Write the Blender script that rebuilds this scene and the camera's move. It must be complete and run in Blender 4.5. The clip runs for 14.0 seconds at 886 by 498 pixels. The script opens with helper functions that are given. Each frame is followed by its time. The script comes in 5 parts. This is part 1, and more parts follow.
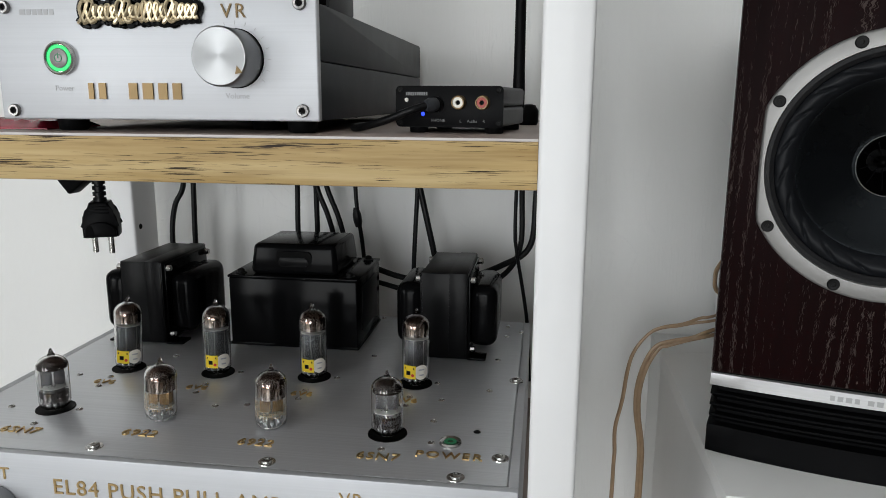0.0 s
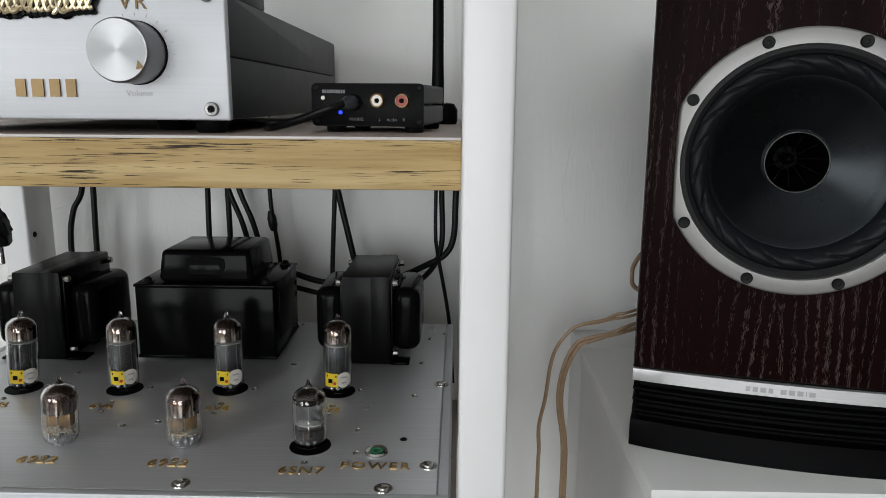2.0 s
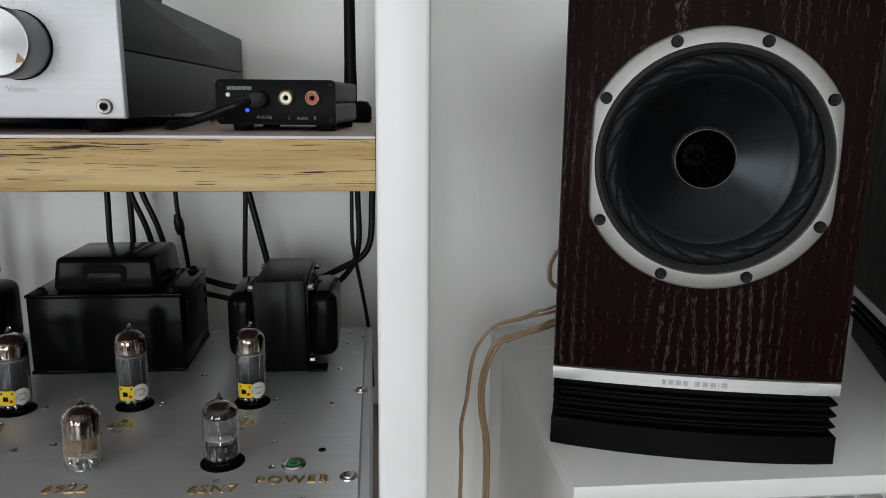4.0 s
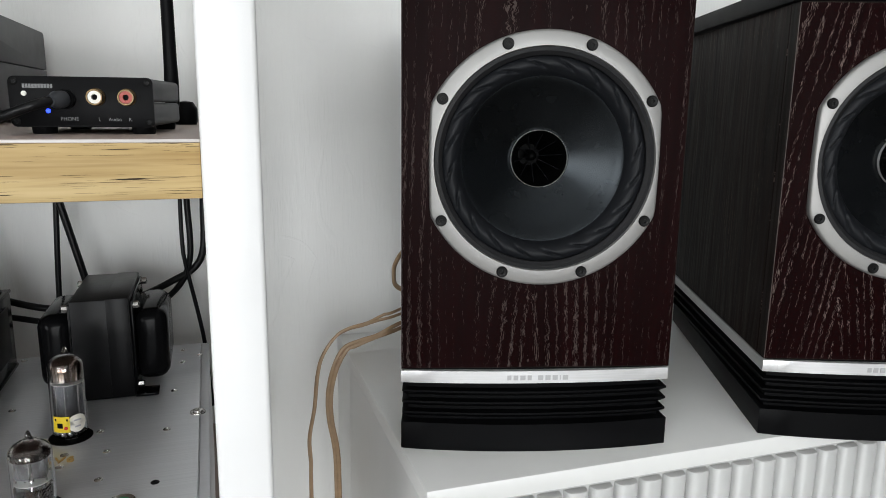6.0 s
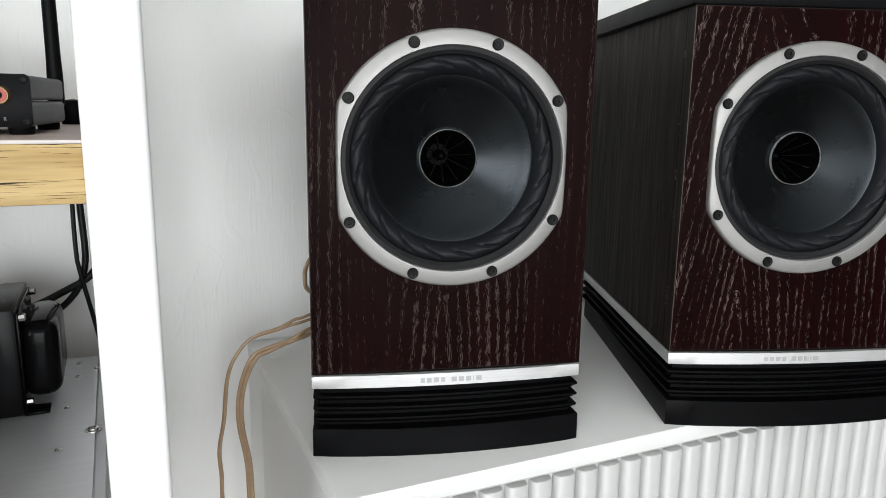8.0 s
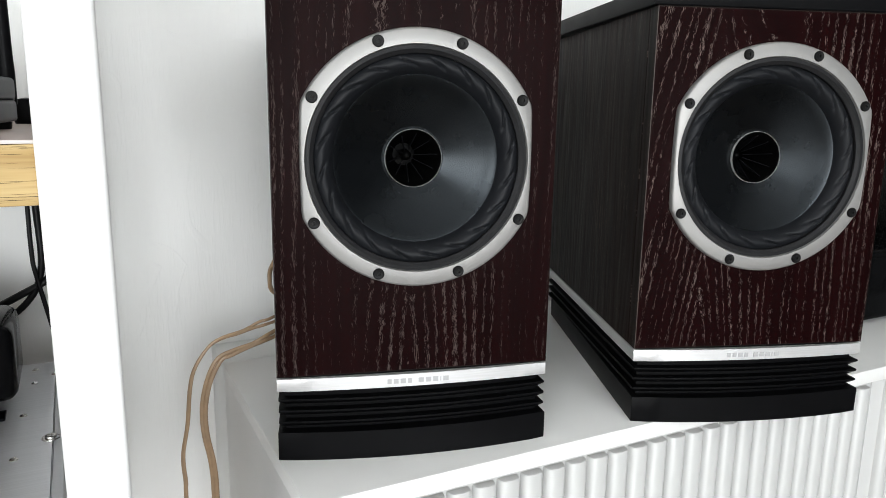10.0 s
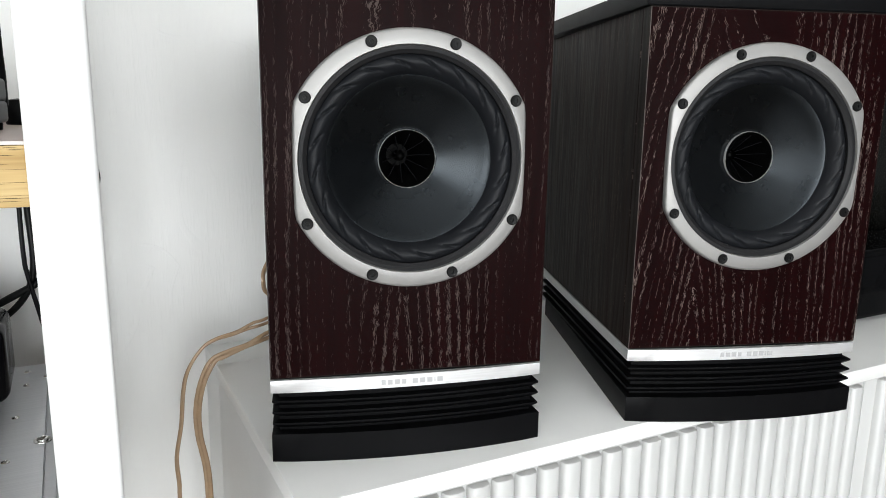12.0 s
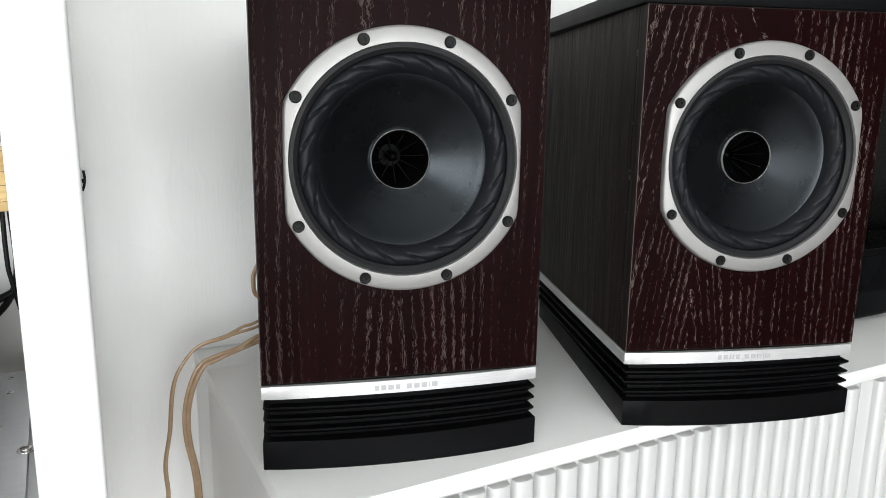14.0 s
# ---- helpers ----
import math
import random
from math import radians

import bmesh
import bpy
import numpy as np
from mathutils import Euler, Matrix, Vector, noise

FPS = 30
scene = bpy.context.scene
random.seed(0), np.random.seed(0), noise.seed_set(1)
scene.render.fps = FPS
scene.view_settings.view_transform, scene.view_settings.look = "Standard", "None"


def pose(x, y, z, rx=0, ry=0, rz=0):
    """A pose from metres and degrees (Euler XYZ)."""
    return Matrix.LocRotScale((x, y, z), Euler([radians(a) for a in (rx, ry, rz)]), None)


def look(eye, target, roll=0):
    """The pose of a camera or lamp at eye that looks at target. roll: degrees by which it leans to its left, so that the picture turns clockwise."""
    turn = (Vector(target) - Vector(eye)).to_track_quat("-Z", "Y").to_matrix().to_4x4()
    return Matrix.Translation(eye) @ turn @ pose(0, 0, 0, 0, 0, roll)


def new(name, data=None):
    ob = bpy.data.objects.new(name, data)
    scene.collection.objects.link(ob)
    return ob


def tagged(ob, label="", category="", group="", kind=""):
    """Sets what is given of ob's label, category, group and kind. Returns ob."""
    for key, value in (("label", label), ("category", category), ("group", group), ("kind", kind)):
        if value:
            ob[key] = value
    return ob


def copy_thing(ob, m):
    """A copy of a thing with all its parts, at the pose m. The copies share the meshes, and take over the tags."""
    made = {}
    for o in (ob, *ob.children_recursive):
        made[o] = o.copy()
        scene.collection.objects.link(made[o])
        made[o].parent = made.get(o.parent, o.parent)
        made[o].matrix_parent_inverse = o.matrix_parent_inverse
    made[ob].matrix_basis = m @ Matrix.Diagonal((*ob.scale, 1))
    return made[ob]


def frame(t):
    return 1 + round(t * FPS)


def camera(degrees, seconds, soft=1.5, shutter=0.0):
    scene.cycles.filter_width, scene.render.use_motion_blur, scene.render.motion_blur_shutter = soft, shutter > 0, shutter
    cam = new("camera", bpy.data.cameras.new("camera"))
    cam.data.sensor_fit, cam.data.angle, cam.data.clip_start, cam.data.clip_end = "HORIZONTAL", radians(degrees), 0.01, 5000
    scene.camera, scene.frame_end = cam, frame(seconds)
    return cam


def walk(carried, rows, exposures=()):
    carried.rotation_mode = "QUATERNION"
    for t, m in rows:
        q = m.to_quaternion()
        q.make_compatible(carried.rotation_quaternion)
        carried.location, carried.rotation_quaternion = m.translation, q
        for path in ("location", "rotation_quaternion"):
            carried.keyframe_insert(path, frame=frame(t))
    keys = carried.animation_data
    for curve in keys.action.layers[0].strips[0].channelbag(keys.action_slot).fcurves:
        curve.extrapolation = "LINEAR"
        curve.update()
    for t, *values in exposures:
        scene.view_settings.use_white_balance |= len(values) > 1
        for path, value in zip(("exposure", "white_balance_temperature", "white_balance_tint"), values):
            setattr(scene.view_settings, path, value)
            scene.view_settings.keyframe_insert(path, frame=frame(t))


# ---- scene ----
cam = camera(63.02, 14.0, soft=0.9)
PATH = [
    (0, pose(-0.2233, -0.4985, 1.0120, 78.26, -0.32, 7.97)),
    (0.5, pose(-0.2259, -0.4970, 1.0117, 78.30, -0.23, 6.57)),
    (1, pose(-0.2252, -0.4946, 1.0119, 78.26, -0.38, 5.16)),
    (1.5, pose(-0.2265, -0.4923, 1.0114, 78.32, -0.38, 3.60)),
    (2, pose(-0.2281, -0.4858, 1.0104, 78.35, -0.41, 1.27)),
    (2.5, pose(-0.2270, -0.4830, 1.0109, 78.27, -0.48, -0.55)),
    (5, pose(-0.2266, -0.4673, 1.0092, 78.44, -0.57, -10.92)),
    (5.5, pose(-0.2252, -0.4650, 1.0095, 78.51, -0.64, -14.85)),
    (6, pose(-0.2230, -0.4607, 1.0087, 78.59, -0.65, -17.82)),
    (6.5, pose(-0.2197, -0.4596, 1.0079, 78.74, -0.67, -20.12)),
    (7, pose(-0.2167, -0.4603, 1.0091, 78.59, -0.84, -21.40)),
    (7.5, pose(-0.2160, -0.4569, 1.0083, 78.68, -0.76, -22.92)),
    (8, pose(-0.2145, -0.4555, 1.0087, 78.63, -0.82, -24.34)),
    (10.5, pose(-0.2117, -0.4537, 1.0088, 78.65, -0.83, -27.26)),
    (11, pose(-0.2108, -0.4545, 1.0087, 78.67, -0.78, -27.51)),
    (11.5, pose(-0.2105, -0.4544, 1.0088, 78.65, -0.83, -27.39)),
    (12, pose(-0.2116, -0.4536, 1.0089, 78.64, -0.84, -27.38)),
    (12.5, pose(-0.2103, -0.4503, 1.0094, 78.58, -0.86, -27.27)),
    (13, pose(-0.2102, -0.4469, 1.0089, 78.63, -0.84, -27.14)),
    (13.5, pose(-0.2109, -0.4434, 1.0097, 78.53, -0.72, -27.72)),
    (14, pose(-0.2089, -0.4428, 1.0089, 78.61, -0.81, -28.14)),
]
EXPOSURES = [(0.0, -0.54), (2.5, -0.64), (5.0, -0.53), (6.0, -0.05), (7.5, 0.22), (11.0, 0.43), (14.0, 0.46)]
walk(cam, PATH, EXPOSURES)

# ---- light: daylight from a window to the west and one behind the camera ----
world = bpy.data.worlds.new("world")
scene.world = world
world.use_nodes = True
wn = world.node_tree
sky = wn.nodes.new("ShaderNodeTexSky")
sky.sky_type = "NISHITA"
sky.sun_disc = False
sky.sun_elevation, sky.sun_rotation = radians(40), radians(200)
wn.nodes["Background"].inputs["Strength"].default_value = 0.12
wn.links.new(sky.outputs["Color"], wn.nodes["Background"].inputs["Color"])

ROOM = dict(x0=-2.9, x1=2.6, y0=-4.7, y1=0.335, z1=2.7)
WIN = dict(y0=-4.4, y1=-2.5, z0=0.45, z1=2.05)
WIN_S = dict(x0=-1.7, x1=0.5, z0=0.15, z1=2.05)


def area_lamp(name, m, sx, sy, power, color):
    d = bpy.data.lights.new(name, "AREA")
    d.shape, d.size, d.size_y, d.energy, d.color = "RECTANGLE", sx, sy, power, color
    ob = new(name, d)
    ob.matrix_world = m
    return ob


area_lamp("window_daylight", look((ROOM["x0"] + 0.03, (WIN["y0"] + WIN["y1"]) / 2, (WIN["z0"] + WIN["z1"]) / 2),
                                  (2.0, (WIN["y0"] + WIN["y1"]) / 2, 1.3)), WIN["y1"] - WIN["y0"] - 0.04, WIN["z1"] - WIN["z0"] - 0.04, 100, (0.94, 0.975, 1.0))
area_lamp("window_daylight", look(((WIN_S["x0"] + WIN_S["x1"]) / 2, ROOM["y0"] + 0.03, (WIN_S["z0"] + WIN_S["z1"]) / 2),
                                  ((WIN_S["x0"] + WIN_S["x1"]) / 2, 2.0, 1.3)), WIN_S["x1"] - WIN_S["x0"] - 0.04, WIN_S["z1"] - WIN_S["z0"] - 0.04, 120, (0.94, 0.975, 1.0))


# ---- materials ----
class Mat:
    """A small builder for node materials."""

    def __init__(self, name, color=(0.8, 0.8, 0.8), rough=0.5, metal=0.0, coat=0.0, spec=0.5):
        self.m = bpy.data.materials.new(name)
        self.m.use_nodes = True
        self.t = self.m.node_tree
        self.b = self.t.nodes["Principled BSDF"]
        self.set("Base Color", (*color, 1))
        self.set("Roughness", rough)
        self.set("Metallic", metal)
        self.set("Coat Weight", coat)
        self.set("Specular IOR Level", spec)

    def set(self, key, v):
        if isinstance(v, bpy.types.NodeSocket):
            self.t.links.new(v, self.b.inputs[key])
        else:
            self.b.inputs[key].default_value = v

    def node(self, kind, **inputs):
        n = self.t.nodes.new(kind)
        for k, v in inputs.items():
            self.put(n, k.replace("_", " "), v)
        return n

    def put(self, n, key, v):
        if isinstance(v, bpy.types.NodeSocket):
            self.t.links.new(v, n.inputs[key])
        else:
            n.inputs[key].default_value = v

    def coords(self, scale=(1, 1, 1), kind="Object"):
        tc = self.t.nodes.new("ShaderNodeTexCoord")
        mp = self.t.nodes.new("ShaderNodeMapping")
        mp.inputs["Scale"].default_value = scale
        self.t.links.new(tc.outputs[kind], mp.inputs["Vector"])
        return mp.outputs["Vector"]

    def noise(self, vec, scale, detail=3, rough=0.55, dist=0.0):
        n = self.node("ShaderNodeTexNoise", Vector=vec, Scale=scale, Detail=detail, Roughness=rough, Distortion=dist)
        return n.outputs["Fac"]

    def ramp(self, fac, stops):
        n = self.node("ShaderNodeValToRGB", Fac=fac)
        r = n.color_ramp
        while len(r.elements) < len(stops):
            r.elements.new(0.5)
        for e, (p, c) in zip(r.elements, stops):
            e.position = p
            e.color = (*c, 1) if isinstance(c, tuple) else (c, c, c, 1)
        return n.outputs["Color"]

    def math(self, op, a, b=0.0):
        n = self.t.nodes.new("ShaderNodeMath")
        n.operation = op
        for i, v in enumerate((a, b)):
            if isinstance(v, bpy.types.NodeSocket):
                self.t.links.new(v, n.inputs[i])
            else:
                n.inputs[i].default_value = v
        return n.outputs[0]

    def mix(self, fac, a, b):
        n = self.t.nodes.new("ShaderNodeMix")
        n.data_type = "RGBA"
        for i, v in ((0, fac), (6, a), (7, b)):
            if isinstance(v, bpy.types.NodeSocket):
                self.t.links.new(v, n.inputs[i])
            else:
                n.inputs[i].default_value = (*v, 1) if isinstance(v, tuple) else v
        return n.outputs[2]

    def bump(self, height, strength=0.3, distance=0.001):
        n = self.node("ShaderNodeBump", Height=height, Strength=strength, Distance=distance)
        self.set("Normal", n.outputs["Normal"])
        return self


def painted(name, color, rough, grain=0.04, coat=0.0, bump=0.08, scale=14, metal=0.0, spec=0.5):
    """Paint, plastic or lacquer with faint mottling, smudges in the gloss and fine relief."""
    m = Mat(name, color, rough, metal, coat, spec)
    v = m.coords()
    big, fine = m.noise(v, scale, 4), m.noise(v, 900, 2)
    lo, hi = tuple(c * (1 - grain) for c in color), tuple(min(1, c * (1 + grain)) for c in color)
    m.set("Base Color", m.ramp(big, [(0.3, lo), (0.7, hi)]))
    m.set("Roughness", m.ramp(m.noise(v, scale * 3, 4), [(0.3, max(0.02, rough * 0.94)), (0.75, min(1, rough * 1.06))]))
    m.bump(fine, bump, 0.0002)
    return m.m


def brushed(name, color, rough, axis=0, lines=0.12, metal=1.0, scale=1.0):
    """Brushed metal, its lines running along the given axis."""
    m = Mat(name, color, rough, metal)
    s = [900 * scale] * 3
    s[axis] = 6 * scale
    g = m.noise(m.coords(tuple(s)), 1.0, 3)
    smudge = m.noise(m.coords(), 9, 4)
    m.set("Base Color", m.mix(m.ramp(g, [(0.3, 0.0), (0.7, 1.0)]), tuple(c * (1 - lines) for c in color), tuple(min(1, c * (1 + lines)) for c in color)))
    m.set("Roughness", m.math("ADD", m.math("MULTIPLY", smudge, 0.16), rough - 0.08))
    m.bump(g, 0.05, 0.0002)
    return m.m


def turned(name, color, rough):
    """Turned metal; its fine ring grooves are in the mesh."""
    m = Mat(name, color, rough, 1.0)
    v = m.coords()
    m.set("Base Color", m.ramp(m.noise(v, 40, 3), [(0.3, tuple(c * 0.94 for c in color)), (0.7, tuple(c * 1.05 for c in color))]))
    m.set("Roughness", m.ramp(m.noise(v, 60, 3), [(0.3, rough * 0.92), (0.7, rough * 1.08)]))
    tan = m.t.nodes.new("ShaderNodeTangent")
    tan.direction_type, tan.axis = "RADIAL", "Z"
    m.set("Anisotropic", 0.6)
    m.set("Tangent", tan.outputs["Tangent"])
    return m.m


def wallpaper():
    """Off-white embossed wallpaper: fine upright ribs and large scrolls."""
    m = Mat("wallpaper", (0.80, 0.80, 0.78), 0.62)
    ribs = m.noise(m.coords((330, 330, 34)), 1.0, 2)
    ribs = m.ramp(ribs, [(0.45, 0.0), (0.68, 1.0)])
    v = m.coords()
    warp = m.noise(v, 11.0, 1, 0.4)
    cell = m.node("ShaderNodeTexVoronoi", Vector=v, Scale=5.5)
    cell.feature = "F1"
    rings = m.math("SINE", m.math("ADD", m.math("MULTIPLY", cell.outputs["Distance"], 40.0), m.math("MULTIPLY", warp, 26.0)))
    scroll = m.ramp(rings, [(0.9, 0.0), (0.985, 1.0)])
    gate = m.ramp(m.noise(v, 16.0, 1), [(0.48, 0.0), (0.60, 1.0)])
    scroll = m.math("MULTIPLY", scroll, gate)
    h = m.math("ADD", m.math("MULTIPLY", ribs, 0.35), m.math("MULTIPLY", scroll, 0.55))
    m.set("Base Color", m.ramp(m.noise(v, 2.4, 4), [(0.3, (0.78, 0.78, 0.76)), (0.7, (0.83, 0.83, 0.81))]))
    m.bump(h, 0.34, 0.0008)
    return m.m


def veneer(name, tone, pore, across=0, centre=0.0, slope=0.15, left=900.0, right=900.0, dense=0.0, rough=0.36, spec=0.025, fine=2800.0, uneven=0.18):
    """Dark stained oak: short pale pores in upright tracks that lean into arches round a centre line.
    left, right: how soon the arch straightens out on either side of it."""
    m = Mat(name, tone, rough, 0.0, 0.0, spec)
    tc = m.t.nodes.new("ShaderNodeTexCoord")
    sep = m.node("ShaderNodeSeparateXYZ", Vector=tc.outputs["Object"])
    x, z = sep.outputs["X" if across == 0 else "Y"], sep.outputs["Z"]

    def at(sx, sz, shift=0.0, along=None):
        c = m.node("ShaderNodeCombineXYZ", X=m.math("MULTIPLY", x if along is None else along, sx), Y=shift + centre * 40, Z=m.math("MULTIPLY", z, sz))
        return c.outputs[0]

    def swing(fac, amount):
        return m.math("MULTIPLY", m.math("SUBTRACT", fac, 0.5), amount)

    off = m.math("ADD", x, -centre)
    west = m.math("LESS_THAN", off, 0.0)
    k = m.math("ADD", m.math("MULTIPLY", west, right - left), -right)
    near = m.math("EXPONENT", m.math("MULTIPLY", m.math("MULTIPLY", off, off), k))
    apart = m.math("SQRT", m.math("ADD", m.math("MULTIPLY", off, off), 0.000004))
    u = m.math("ADD", apart, m.math("MULTIPLY", m.math("MULTIPLY", z, slope), near))
    u = m.math("ADD", u, m.math("MULTIPLY", west, 0.37))
    u = m.math("ADD", u, swing(m.noise(at(14, 3.5), 1.0, 1, 0.3), 0.022))
    u = m.math("ADD", u, swing(m.noise(at(220, 420, 3.0), 1.0, 1, 0.4), 0.0018))
    bend = m.noise(at(60, 2.0, 7.0, u), 1.0, 2, 0.4)
    track = m.math("SINE", m.math("ADD", m.math("MULTIPLY", u, 1000.0), m.math("MULTIPLY", bend, 14.0)))
    pores = m.noise(at(fine, 150, 11.0, u), 1.0, 2, 0.6)
    patch = m.noise(at(22, 9, 17.0), 1.0, 2)
    dash = m.math("ADD", pores, m.math("ADD", m.math("MULTIPLY", track, 0.115), swing(patch, 0.42)))
    dash = m.ramp(dash, [(0.655 - dense, 0.0), (0.695 - dense, 1.0)])
    tint = m.ramp(m.noise(at(120, 5, 23.0, u), 1.0, 3), [(0.3, tuple(c * (0.72 if across == 0 else 0.35) for c in tone)), (0.7, tuple(c * (1.3 if across == 0 else 2.0) for c in tone))])
    m.set("Base Color", m.mix(m.math("MULTIPLY", dash, 0.9), tint, pore))
    grain = m.noise(at(420 if across == 0 else 230, 14, 29.0, u), 1.0, 2)
    m.set("Roughness", m.math("ADD", m.math("ADD", m.math("MULTIPLY", dash, 0.2), swing(grain, uneven)), rough))
    m.bump(m.math("ADD", m.math("SUBTRACT", 1.0, dash), m.math("MULTIPLY", grain, 0.5)), 0.25, 0.0004)
    return m.m


def edge_wood():
    """Pale spalted wood edge band with sparse thin dark flecks along it, most of them low down."""
    m = Mat("spalted_wood_edge", (0.6, 0.44, 0.24), 0.5, 0, 0, 0.2)
    fig = m.noise(m.coords((6, 40, 110)), 1.0, 4)
    tint = m.ramp(fig, [(0.3, (0.37, 0.245, 0.095)), (0.5, (0.50, 0.36, 0.165)), (0.7, (0.60, 0.46, 0.24))])
    flame = m.noise(m.coords((14, 20, 330)), 1.0, 3)
    tint = m.mix(m.ramp(flame, [(0.52, 0.0), (0.7, 0.5)]), tint, (0.30, 0.19, 0.075))
    fl = m.noise(m.coords((34, 60, 2000)), 1.0, 2, 0.55, 0.2)
    low = m.noise(m.coords((9, 10, 130)), 1.0, 2)
    dash = m.ramp(m.math("ADD", fl, m.math("MULTIPLY", m.math("SUBTRACT", low, 0.5), 0.75)), [(0.64, 0.0), (0.665, 1.0)])
    m.set("Base Color", m.mix(dash, tint, (0.032, 0.019, 0.010)))
    m.bump(fig, 0.08, 0.0003)
    return m.m


def glass(name, rough=0.02, tint=(1, 1, 1)):
    m = Mat(name, tint, rough)
    m.set("Transmission Weight", 1.0)
    m.set("IOR", 1.45)
    return m.m


def getter():
    """Getter flash inside the glass: brown at the crown, silver mirror below, dark streaks painted in as reflections.
    """
    m = Mat("getter_mirror", (0.5, 0.45, 0.4), 0.06, 1.0)
    tc = m.t.nodes.new("ShaderNodeTexCoord")
    sep = m.node("ShaderNodeSeparateXYZ", Vector=tc.outputs["Generated"])
    edge = m.math("ADD", sep.outputs["Z"], m.math("MULTIPLY", m.math("SUBTRACT", m.noise(m.coords(), 160, 2), 0.5), 0.3))
    tone = m.ramp(edge, [(0.1, (0.60, 0.55, 0.50)), (0.4, (0.46, 0.37, 0.31)), (0.6, (0.16, 0.09, 0.065)), (1.0, (0.06, 0.035, 0.027))])
    # upright dark streaks put the mirror's dark reflections into the colour
    painted_reflection = m.ramp(m.noise(m.coords((340, 340, 14)), 1.0, 2), [(0.45, 0.0), (0.55, 1.0)])
    m.set("Base Color", m.mix(m.math("MULTIPLY", painted_reflection, 0.85), tone, (0.07, 0.045, 0.035)))
    return m.m


def coated(name, color, rough, spec):
    """Smooth black cone coating with a cool sheen."""
    m = Mat(name, color, rough, 0.0, 0.0, spec)
    v = m.coords()
    m.set("Specular Tint", (0.82, 0.92, 1.0, 1))
    m.set("Roughness", m.ramp(m.noise(v, 30, 4), [(0.3, rough * 0.94), (0.7, rough * 1.06)]))
    m.bump(m.noise(v, 900, 2), 0.02, 0.0002)
    return m.m


def glowing(name, color, strength):
    m = Mat(name, color, 0.4)
    m.set("Emission Color", (*color, 1))
    m.set("Emission Strength", strength)
    return m.m


